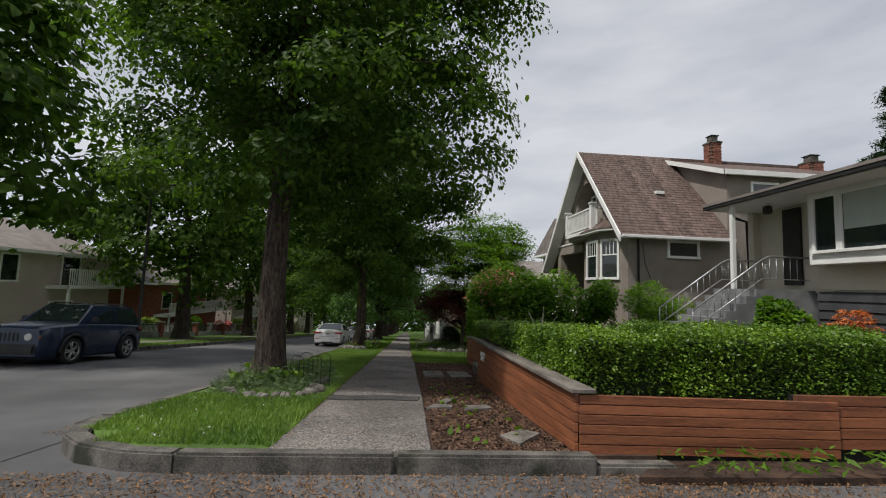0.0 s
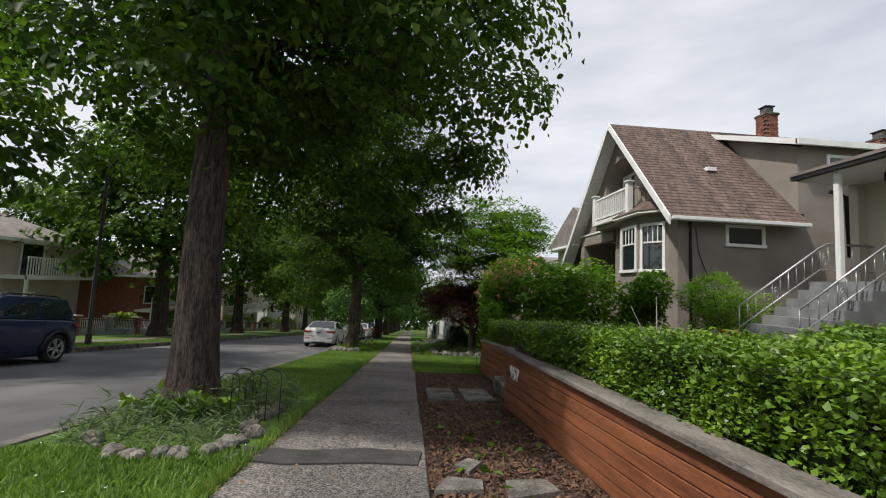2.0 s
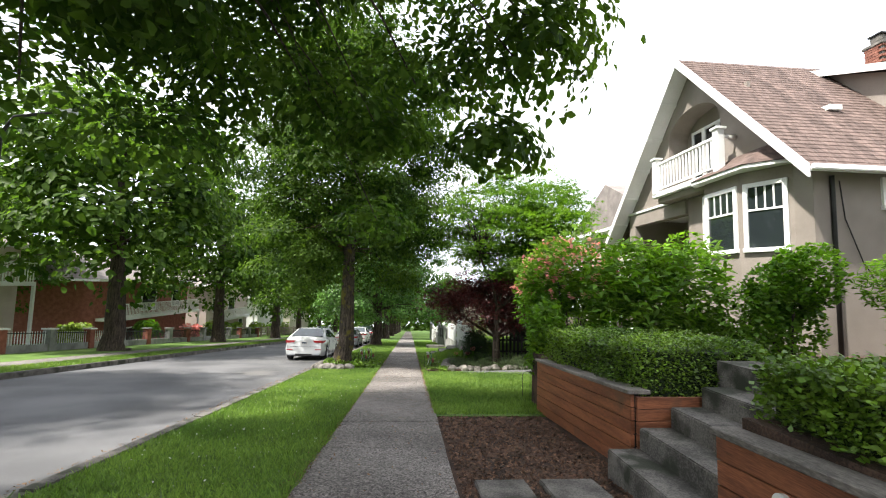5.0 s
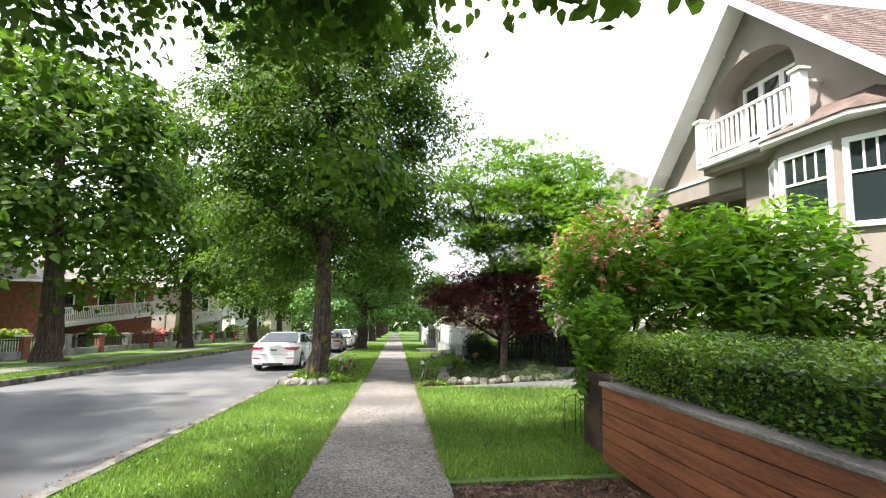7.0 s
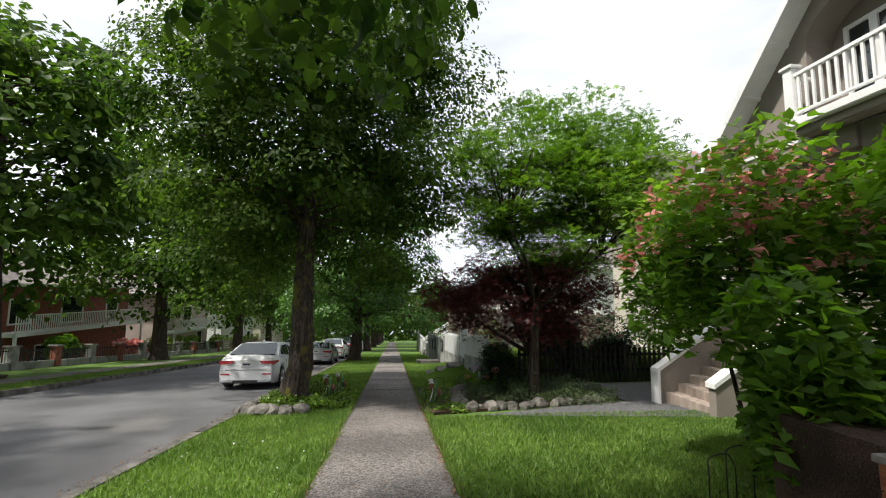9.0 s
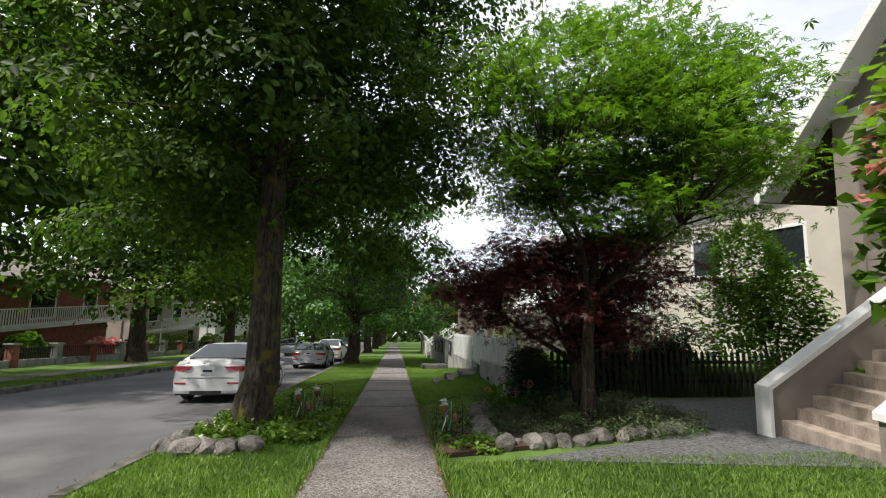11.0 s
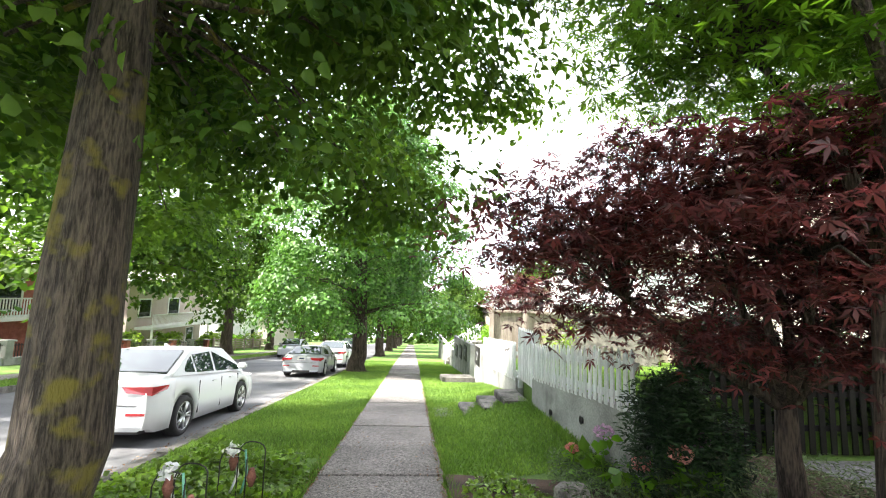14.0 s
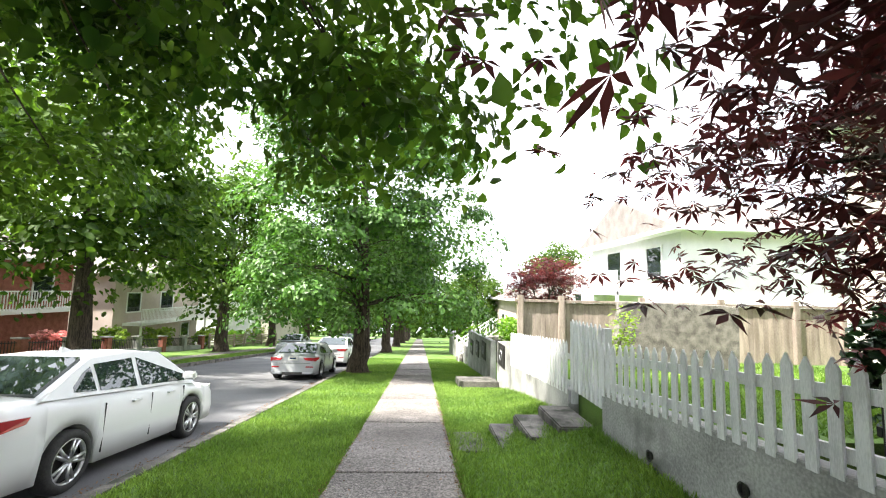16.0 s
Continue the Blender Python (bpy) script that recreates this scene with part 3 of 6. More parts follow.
# pavement across the street
bm = box(-14.0, -12.6, 4, 160, -0.2, 0.0, fall=S)
tagged(part("pavement_far", bm, CONCRETE), "pale concrete pavement across the street", "pavement", kind="structure")

# ---- cedar planter walls ----
def board_wall(name, label, axis, at, a, b, tops, bottoms, boards, cap=None, out=-1):
    """Horizontal boards from a to b along axis; top and bottom heights given at both ends."""
    root = thing(name, label, "planter wall", kind="structure")
    for i in range(boards):
        q = []
        for e in (0, 1):
            h = (tops[e] - bottoms[e]) / boards
            q.append((bottoms[e] + h * i + 0.004, bottoms[e] + h * (i + 1) - 0.004))
        j = 0.003 * math.sin(i * 5.1)
        pts = [(a, q[0][0]), (b, q[1][0]), (b, q[1][1]), (a, q[0][1])]
        bm = prism(pts, "x" if axis == "y" else "y", at + j, at + j + 0.04, 0.004)
        part("board", bm, CEDAR, root)
    # added near-black sheet that paints the shade in the gaps between boards
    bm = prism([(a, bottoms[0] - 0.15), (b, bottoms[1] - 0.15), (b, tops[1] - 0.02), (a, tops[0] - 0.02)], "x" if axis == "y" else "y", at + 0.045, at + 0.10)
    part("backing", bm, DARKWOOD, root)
    if cap:
        bm = prism([(a - 0.03, tops[0] + 0.003), (b, tops[1] + 0.003), (b, tops[1] + 0.045), (a - 0.03, tops[0] + 0.045)], "x" if axis == "y" else "y", at - 0.04, at + 0.2, 0.006)
        part("cap_board", bm, GREYWOOD, root, "weathered grey cap board")
    return root


side_wall = board_wall("wall_planter_street", "stained cedar board planter wall with weathered cap", "y", 1.62, 4.06, 9.75, (0.13, -0.13), (-0.42, -0.98), 6, cap=True)
board_wall("wall_planter_front", "stained cedar board planter wall facing the kerb", "x", 4.05, 1.665, 4.33, (0.12, 0.09), (-0.43, -0.46), 6)
board_wall("wall_planter_end", "stained cedar board planter wall beside the weeds", "x", 4.075, 3.9, 9.5, (0.15, 0.14), (-0.38, -0.38), 5)
board_wall("wall_planter_second", "stained cedar board planter wall beside the lawn", "y", 2.08, 11.6, 14.85, (-0.36, -0.6), (-1.16, -1.46), 6, cap=True)
board_wall("wall_planter_return", "short stained cedar board wall beside the garden steps", "x", 11.56, 2.13, 3.6, (-0.38, -0.38), (-1.0, -0.9), 5)
# planter soil behind the boards
bm = box(1.75, 12, 4.2, 9.7, -2, -0.02)
tagged(part("terrace_soil", bm, SOIL), "dark planted soil behind the planter wall", "soil", kind="structure")
bm = box(2.2, 12, 11.7, 15.6, -3, -0.55)
tagged(part("terrace_soil", bm, SOIL), "dark planted soil on the second terrace", "soil", kind="structure")
bm = box(3.1, 12, 9.7, 11.7, -3, -0.03)
tagged(part("entry_path", bm, KERB), "concrete entry path to the stairs", "path", kind="structure")
steps = thing("garden_steps", "low concrete garden steps between planter walls", "steps")
for i in range(4):
    part("step", box(1.78 + 0.33 * i, 3.12, 9.86, 11.5, -1.6, -0.86 + 0.2 * i, 0.012), KERB, steps)
for i, (x0, x1) in enumerate(((0.44, 0.92), (1.06, 1.58))):
    bm = box(x0, x1, 10.0, 11.4, -0.06, 0.012, 0.01, S)
    tagged(part("stepping_slab", bm, KERB), "square grey paving slab set in mulch", "paving slab", group="slabs in the mulch")
for i, (x, y, w, a) in enumerate(((1.0, 6.2, 0.24, 20), (1.2, 4.55, 0.24, 50), (0.5, 6.25, 0.2, 5), (0.62, 6.7, 0.14, 60))):
    bm = prism([(-w, -w * 0.6), (w * 0.8, -w * 0.7), (w, w * 0.3), (-w * 0.3, w * 0.7)], "z", -0.03, 0.015)
    ob = tagged(part("flagstone", bm, STONE), "broken grey flagstone lying in the mulch", "flagstone", group="flagstones")
    ob.location, ob.rotation_euler = (x, y, G(y)), (radians(-5), 0, radians(a))
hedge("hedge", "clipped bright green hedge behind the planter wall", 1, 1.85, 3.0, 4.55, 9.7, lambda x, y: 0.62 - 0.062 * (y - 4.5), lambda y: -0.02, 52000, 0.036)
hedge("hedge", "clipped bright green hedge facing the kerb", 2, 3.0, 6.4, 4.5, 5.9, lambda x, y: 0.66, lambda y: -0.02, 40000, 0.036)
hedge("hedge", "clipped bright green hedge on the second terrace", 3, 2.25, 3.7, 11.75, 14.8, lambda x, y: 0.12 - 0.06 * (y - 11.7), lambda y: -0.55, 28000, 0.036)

# ---- windows ----
def window(parent, plane, at, a0, a1, z0, z1, trim=0.09, muntins=0, split=0.0, depth=0.05, out=-1, blind=False):
    """A framed window on a wall; plane "x" faces -x at x=at, plane "y" faces -y at y=at."""
    ax = plane
    win = new("window")
    win.parent = parent
    def slab(name, p0, p1, q0, q1, d0, d1, m, par):
        return part(name, prism([(p0, q0), (p1, q0), (p1, q1), (p0, q1)], ax, at + out * d0, at + out * d1, 0.004), m, par)
    slab("frame", a0 - trim, a0, z0 - trim, z1 + trim, -0.05, depth, WHITE, win)
    slab("frame", a1, a1 + trim, z0 - trim, z1 + trim, -0.05, depth, WHITE, win)
    slab("frame", a0, a1, z1, z1 + trim, -0.05, depth, WHITE, win)
    slab("sill", a0 - trim * 1.2, a1 + trim * 1.2, z0 - trim, z0, -0.05, depth + 0.03, WHITE, win)
    slab("pane", a0, a1, z0, z1, -0.04, 0.006, GLASSD, win)
    if blind:
        slab("blind", a0 + 0.02, a1 - 0.02, z0 + (z1 - z0) * 0.35, z1, 0.0, 0.010, BLIND, win)
    if split:
        zs = z0 + (z1 - z0) * split
        slab("rail", a0, a1, zs - 0.025, zs + 0.025, 0.0, 0.03, WHITE, win)
        for i in range(1, muntins + 1):
            c = a0 + (a1 - a0) * i / (muntins + 1)
            slab("muntin", c - 0.018, c + 0.018, zs, z1, 0.0, 0.025, WHITE, win)
    return win


# ---- taupe gabled house ----
h2 = thing("gabled_house", "taupe stucco gabled house with brown shingles and white balcony", "house", (8.2, 15.5, 0))
def at2(bm):
    bmesh.ops.translate(bm, verts=bm.verts, vec=(-8.2, -15.5, 0))
    return bm
def p2(name, bm, m, label="", par=None):
    return part(name, at2(bm), m, par or h2, label)

RIDGE_Y, RIDGE_Z, EAVE_Y, EAVE_Z = 19.2, 7.72, 15.1, 3.28
k_roof = (RIDGE_Z - EAVE_Z) / (RIDGE_Y - EAVE_Y)
def roof_z(y):
    return RIDGE_Z - k_roof * abs(y - RIDGE_Y)
p2("wall", box(8.2, 12.4, 15.5, 15.75, -2.5, 3.55), STUCCO)
p2("wall", box(12.4, 20, 15.5, 15.75, -2.5, 5.95), STUCCO)
p2("wall", box(19.8, 20, 15.75, 22.9, -2.5, 7.2), STUCCO)
p2("wall", box(8.2, 20, 22.65, 22.9, -2.5, 3.55), STUCCO)
p2("wall", box(8.2, 8.4, 15.75, 19.55, -2.5, 3.5), STUCCO)
p2("wall", box(10.2, 10.4, 19.55, 22.65, -2.5, 3.5), STUCCO)
p2("porch_beam", box(8.12, 8.42, 19.56, 22.9, 3.05, 3.5, 0.01), STUCCO)
p2("porch_column", box(8.12, 8.5, 22.5, 22.92, -2.5, 3.05, 0.01), STUCCO)
p2("porch_wall", box(8.14, 8.38, 19.56, 22.5, -2.5, 0.9, 0.01), STUCCO)
p2("porch_ceiling", box(8.42, 10.2, 19.55, 22.65, 3.3, 3.4), WHITE)
p2("belt_trim", box(8.08, 8.2, 18.9, 23.2, 3.5, 3.58, 0.01), WHITE)
# gable wall with an arched recess
arc_y0, arc_y1, arc_z = 18.1, 20.45, 5.55
arch = [(arc_y1, 4.0)] + [((arc_y0 + arc_y1) / 2 + (arc_y1 - arc_y0) / 2 * math.cos(a), arc_z + 0.75 * math.sin(a)) for a in np.linspace(0, math.pi, 15)] + [(arc_y0, 4.0)]
p2("gable_wall", prism([(15.5, 3.5), (arc_y0, 3.5)] + arch[::-1] + [(arc_y1, 3.5), (22.9, 3.5), (22.9, roof_z(22.9) - 0.1), (RIDGE_Y, RIDGE_Z - 0.15), (15.5, roof_z(15.5) - 0.1)], "x", 8.2, 8.4), STUCCO)
p2("recess_wall", box(8.85, 8.95, 17.9, 20.6, 3.5, 6.5), STUCCO)
p2("recess_side", box(8.4, 8.85, 20.45, 20.55, 3.5, 5.8), STUCCO)
p2("recess_side", box(8.4, 8.85, 18.0, 18.1, 3.5, 5.8), STUCCO)
p2("recess_floor", box(8.4, 8.85, 18.1, 20.45, 3.95, 4.02), STUCCO)
p2("recess_top", prism([arch[i] for i in range(1, 16)] + [(y, z + 0.06) for y, z in arch[15:0:-1]], "x", 8.4, 8.85), STUCCO)
for a0, a1 in ((18.5, 18.95), (19.1, 19.55), (19.7, 20.1)):
    w = window(h2, "x", 8.85, a0, a1, 4.1, 5.75, 0.08)
    w.matrix_parent_inverse = Matrix.Translation((-8.2, -15.5, 0))
# roof slopes as shingle courses
def courses(y0, z0, y1, z1, x0, x1, n, name="shingle_course", pieces=9):
    rng = random.Random(5)
    dy, dz = (y1 - y0) / n, (z1 - z0) / n
    for i in range(n):
        bm = bmesh.new()
        x = x0
        while x < x1 - 0.01:
            w = min(rng.uniform(0.22, 0.36), x1 - x)
            lift = rng.uniform(0.0, 0.006)
            ya, yb = y0 + dy * i, y0 + dy * (i + 1.08)
            za, zb = z0 + dz * i, z0 + dz * (i + 1.08)
            vs = [bm.verts.new(c) for c in ((x, ya, za + 0.032 + lift), (x + w - 0.006, ya, za + 0.032 + lift), (x + w - 0.006, yb, zb + 0.012), (x, yb, zb + 0.012),
                                            (x, ya, za), (x + w - 0.006, ya, za))]
            bm.faces.new(vs[:4])
            bm.faces.new((vs[4], vs[5], vs[1], vs[0]))
            x += w
        bmesh.ops.recalc_face_normals(bm, faces=bm.faces[:])
        p2(name, bm, SHINGLE)
courses(EAVE_Y, EAVE_Z, RIDGE_Y, RIDGE_Z, 7.7, 12.25, 34)
def slope(name, y0, z0, y1, z1, x0, x1, t, m, lab=""):
    return p2(name, prism([(y0, z0), (y1, z1), (y1, z1 - t), (y0, z0 - t)], "x", x0, x1), m, lab)
slope("roof_deck", EAVE_Y, EAVE_Z, RIDGE_Y, RIDGE_Z, 7.72, 12.2, 0.1, WHITE)
slope("roof_far", 24.25, roof_z(24.25), RIDGE_Y, RIDGE_Z + 0.02, 7.7, 20.1, 0.12, SHINGLE)
slope("soffit", 24.2, roof_z(24.2) - 0.13, RIDGE_Y, RIDGE_Z - 0.11, 7.72, 8.2, 0.03, WHITE)
slope("dormer_roof", 15.2, 6.02, RIDGE_Y, RIDGE_Z - 0.12, 11.95, 20.1, 0.12, SHINGLE)
slope("barge_board", 15.05, EAVE_Z + 0.03, RIDGE_Y, RIDGE_Z + 0.05, 7.64, 7.70, 0.27, WHITE)
slope("barge_board", 24.3, roof_z(24.3) + 0.05, RIDGE_Y, RIDGE_Z + 0.05, 7.64, 7.70, 0.27, WHITE)
slope("dormer_fascia", 15.14, 6.03, RIDGE_Y, RIDGE_Z - 0.10, 11.88, 11.95, 0.2, WHITE)
p2("dormer_fascia", box(11.88, 20.1, 15.1, 15.2, 5.84, 6.04, 0.01), WHITE)
p2("dormer_wall", prism([(15.5, 3.7), (15.5, 5.9), (RIDGE_Y, RIDGE_Z - 0.25)], "x", 12.22, 12.4), STUCCO)
p2("gutter", box(7.75, 12.2, 15.0, 15.1, 3.2, 3.32, 0.02), WHITE)
for i in range(6):
    y = 20.0 + 0.8 * i
    p2("soffit_batten", prism([(y, roof_z(y) - 0.15), (y + 0.05, roof_z(y + 0.05) - 0.15), (y + 0.05, roof_z(y + 0.05) - 0.2), (y, roof_z(y) - 0.2)], "x", 7.72, 8.2), WHITE)
p2("roof_vent", box(10.2, 10.55, 16.9, 17.15, roof_z(17) + 0.02, roof_z(17) + 0.16, 0.01), WHITE, "white roof vent")
p2("downspout", tube([(8.55, 15.42, 3.2), (8.6, 15.46, 2.9), (8.6, 15.46, -1.5)], 0.045, 8), BLACK, "dark downspout")
p2("cable", tube([(8.75, 15.45, 3.1), (8.85, 15.46, 2.3), (9.2, 15.46, 1.4), (9.6, 15.46, 0.8)], 0.012, 5), BLACK)
def w2(*a, **k):
    w = window(h2, *a, **k)
    w.matrix_parent_inverse = Matrix.Translation((-8.2, -15.5, 0))
w2("y", 15.5, 9.85, 10.95, 2.62, 3.12, 0.1)
w2("y", 15.5, 13.3, 14.3, 4.95, 5.6, 0.1)
# bay
bay = [(8.2, 15.95), (7.72, 16.95), (7.72, 18.15), (8.2, 18.85)]
p2("bay_wall", prism([(x, y) for x, y in bay], "z", -2.5, 3.62), STUCCO)
p2("bay_roof", prism([(8.25, 15.62), (7.45, 16.5), (7.45, 18.3), (8.25, 19.1)], "z", 3.6, 3.68), WHITE)
bm = bmesh.new()
lo = [bm.verts.new(c) for c in ((8.25, 15.6, 3.69), (7.42, 16.48, 3.69), (7.42, 18.3, 3.69), (8.25, 19.12, 3.69))]
hi = [bm.verts.new(c) for c in ((8.25, 16.5, 4.25), (8.22, 16.6, 4.25), (8.22, 17.6, 4.25), (8.25, 17.7, 4.25))]
for i in range(3):
    bm.faces.new((lo[i], lo[i + 1], hi[i + 1], hi[i]))
p2("bay_shingles", bm, SHINGLE)
w2("x", 7.72, 17.1, 18.0, 1.75, 3.2, 0.1, 3, 0.62)
for (xa, ya), (xb, yb) in (((8.2, 15.95), (7.72, 16.95)), ((7.72, 18.15), (8.2, 18.85))):
    w = window(h2, "x", 0, 0.2, math.hypot(xb - xa, yb - ya) - 0.2, 1.75, 3.2, 0.1, 3, 0.62)
    w.matrix_local = Matrix.Translation((xa - 8.2, ya - 15.5, 0)) @ Matrix.Rotation(math.atan2(-(xb - xa), yb - ya), 4, "Z")
# balcony
p2("balcony_floor", box(7.62, 8.2, 17.5, 20.5, 3.68, 3.85, 0.02), WHITE)
p2("balcony_bracket", box(7.75, 8.2, 17.6, 20.4, 3.5, 3.68, 0.02), STUCCO)
p2("balcony_rail", box(7.66, 7.74, 17.6, 20.4, 4.72, 4.80, 0.01), WHITE)
p2("balcony_rail", box(7.67, 7.73, 17.6, 20.4, 3.93, 3.99, 0.01), WHITE)
for y in (17.55, 20.36):
    p2("balcony_post", box(7.60, 7.80, y - 0.1, y + 0.1, 3.8, 4.92, 0.01), WHITE)
    p2("post_cap", box(7.56, 7.84, y - 0.14, y + 0.14, 4.92, 4.99, 0.01), WHITE)
for i in range(17):
    y = 17.78 + 0.15 * i
    p2("baluster", box(7.68, 7.72, y, y + 0.05, 3.99, 4.72), WHITE)
for y in (17.55, 20.36):
    p2("balcony_rail", box(7.74, 8.2, y - 0.03, y + 0.03, 4.72, 4.80, 0.01), WHITE)


def chimney(x, y, z0, z1, w):
    root = thing("chimney", "red brick chimney with concrete crown on the roof", "chimney", (x, y, z0))
    part("mortar", box(-w / 2 + 0.01, w / 2 - 0.01, -w / 2 + 0.01, w / 2 - 0.01, -0.6, z1 - z0), KERB, root)
    bw, bh = w / 2.5, 0.085
    meshes = {}
    r = 0
    while r * bh < z1 - z0 - 0.02:
        for sgn in (-1, 1):
            for k in range(3):
                o = -w / 2 + k * bw + (bw / 2 if r % 2 else 0)
                l = min(bw, w / 2 - o) - 0.012
                if l < 0.04:
                    continue
                key = round(l, 3)
                if key not in meshes:
                    meshes[key] = part("brick", box(0, l, -0.03, 0.03, 0, bh - 0.012), BRICK, root).data
                for face in (0, 1):
                    ob = new("brick", meshes[key])
                    ob.parent = root
                    ob.location = (o, sgn * w / 2, r * bh) if face == 0 else (sgn * w / 2, o, r * bh)
                    ob.rotation_euler = (0, 0, 0 if face == 0 else math.pi / 2)
        r += 1
    part("crown", box(-w / 2 - 0.06, w / 2 + 0.06, -w / 2 - 0.06, w / 2 + 0.06, z1 - z0, z1 - z0 + 0.1, 0.02), KERB, root)
    part("flue", box(-w / 3, w / 3, -w / 3, w / 3, z1 - z0 + 0.1, z1 - z0 + 0.38, 0.02), KERB, root)
    part("flue_cap", box(-w / 2.4, w / 2.4, -w / 2.4, w / 2.4, z1 - z0 + 0.38, z1 - z0 + 0.43, 0.01), BLACK, root)


chimney(14.3, 19.0, 7.2, 8.45, 0.5)
chimney(19.3, 18.9, 7.0, 7.75, 0.62)

# ---- cream house with outside stairs ----
h1 = thing("split_level_house", "cream stucco house with dark eaves and a big picture window", "house", (9.6, 8, 0))
def p1(name, bm, m, label="", par=None):
    bmesh.ops.translate(bm, verts=bm.verts, vec=(-9.6, -8, 0))
    return part(name, bm, m, par or h1, label)
p1("wall", box(10.4, 10.6, 9.7, 12.1, 1.3, 3.75), CREAM)
p1("wall", box(10.0, 10.2, -2, 9.7, 1.38, 3.75), CREAM)
p1("wall", box(10.2, 18, 11.9, 12.1, -1, 3.75), CREAM)
for i in range(7):
    p1("siding_board", prism([(9.97, -0.2 + 0.22 * i), (9.99 + 0.02, -0.2 + 0.22 * i + 0.21), (10.2, -0.2 + 0.22 * i + 0.21), (10.2, -0.2 + 0.22 * i)], "y", -2, 9.75), SIDING)
p1("fascia", box(8.82, 8.9, -2, 12.1, 3.70, 3.86, 0.01), BLACK)
p1("fascia", prism([(8.82, 3.70), (8.82, 3.86), (18, 5.4), (18, 5.2)], "y", 12.1, 12.18), BLACK)
p1("roof", prism([(8.80, 3.87), (18, 5.42), (18, 5.3), (8.80, 3.80)], "y", -2.1, 12.2), GREYROOF)
p1("soffit", box(8.9, 10.6, -2, 12.1, 3.68, 3.73), WHITE)
p1("porch_post", box(8.97, 9.08, 11.2, 11.31, 1.35, 3.68, 0.008), WHITE)
p1("front_door", box(10.33, 10.4, 10.5, 11.05, 1.5, 3.6, 0.01), BLACK, "dark brown front door")
p1("porch_lamp", box(9.5, 9.68, 10.6, 10.78, 3.4, 3.62, 0.03), BLACK, "black porch lantern")
p1("window_box", box(9.6, 10.0, 3.2, 9.55, 1.95, 3.72, 0.015), WHITE)
for a0, a1, bl in ((8.85, 9.35, False), (6.2, 8.7, True), (3.5, 6.05, True)):
    w = window(h1, "x", 9.6, a0, a1, 2.28, 3.52, 0.07, blind=bl)
    w.matrix_parent_inverse = Matrix.Translation((-9.6, -8, 0))
p1("side_gutter", tube([(9.9, 12.25, 3.55), (10.3, 12.25, 3.45), (10.35, 12.25, 2.0)], 0.05, 8), BLACK)
st = thing("front_stairs", "grey painted stairs with metal railings and scrolls", "stairs", (7.1, 10.2, 0))
for i in range(7):
    part("tread", box(0.28 * i, 3.4 if i == 6 else 0.28 * (i + 1) + 0.02, 0, 1.55, -0.5, 0.0 + 0.193 * (i + 1), 0.01), STAIRGREY, st)
for y in (0.06, 1.49):
    part("handrail", tube([(0.02, y, 0.75), (1.9, y, 2.1), (2.1, y, 2.2), (3.2, y, 2.2)], 0.022, 6), METAL, st, "bare metal handrail")
    part("lower_rail", tube([(0.02, y, 0.3), (1.9, y, 1.62), (3.2, y, 1.62)], 0.014, 6), METAL, st)
    for i in range(17):
        x = 0.02 + 0.19 * i
        za = 0.75 + 0.71 * min(x, 1.95)
        zb = max(0.05, 0.193 * (int(x / 0.28) + 1)) if i % 6 == 0 else 0.3 + 0.69 * min(x, 1.9)
        part("baluster", tube([(x, y, min(zb, 1.62)), (x, y, min(za, 2.2))], 0.014 if i % 6 == 0 else 0.009, 5), METAL, st)
    for i in (4, 10):
        x, zc = 0.02 + 0.19 * i + 0.095, 0.52 + 0.70 * min(0.19 * i, 1.9)
        pts = [(x + 0.07 * math.cos(a) * (1 - a / 14), y, zc + 0.16 * math.sin(a) * (1 - a / 14)) for a in np.linspace(0, 10, 24)]
        part("scroll", tube(pts, 0.008, 4), METAL, st)
pot = thing("flower_pot", "bright yellow flower pot at the foot of the stairs", "flower pot", (6.95, 11.75, -0.02))
part("pot", tube([(0, 0, 0), (0, 0, 0.2)], [0.1, 0.14], 14), YELLOW, pot)
part("rim", tube([(0, 0, 0.2), (0, 0, 0.24)], [0.155, 0.155], 14), YELLOW, pot)

# shrubs of the two gardens
shrub("bush", "wispy grey-green bush beside the stairs", 31, (8.0, 13.2, -0.55), (1.15, 0.8, 1.0), 6000, 0.12, LEAF2, slim=0.12)
shrub("bush", "leafy green bush in front of the picture window", 32, (8.6, 9.4, -0.05), (0.55, 0.55, 0.62), 3000, 0.1, LEAF2)
shrub("maple_shrub", "small orange-leaved maple beside the dark siding", 33, (8.6, 7.6, -0.05), (0.7, 0.6, 0.55), 900, 0.13, ORANGE, shape="star")
shrub("bush", "upright round green shrub at the house corner", 34, (6.4, 14.3, -0.56), (0.85, 0.85, 1.12), 7000, 0.085, LEAF2)
shrub("rhododendron", "broad rhododendron with glossy light green leaves", 35, (5.0, 16.2, -1.3), (1.7, 1.3, 1.62), 7500, 0.19, LEAF2, slim=0.2, lobes=14)
shrub("bush", "fresh green bush beside the planter wall", 36, (2.75, 15.7, -1.55), (0.75, 0.65, 1.02), 4200, 0.13, LEAF2, slim=0.3)
dog = shrub("dogwood", "pink-flowering dogwood with drooping leaves", 37, (3.6, 17.2, -1.7), (1.3, 1.2, 1.4), 5200, 0.13, LEAF2, slim=0.32, lobes=14, leg=1.05, stems=6)
rng = np.random.default_rng(38)
d = rng.normal(size=(330, 3)); d /= np.linalg.norm(d, axis=1)[:, None]; d[:, 2] = np.abs(d[:, 2]) * 0.8
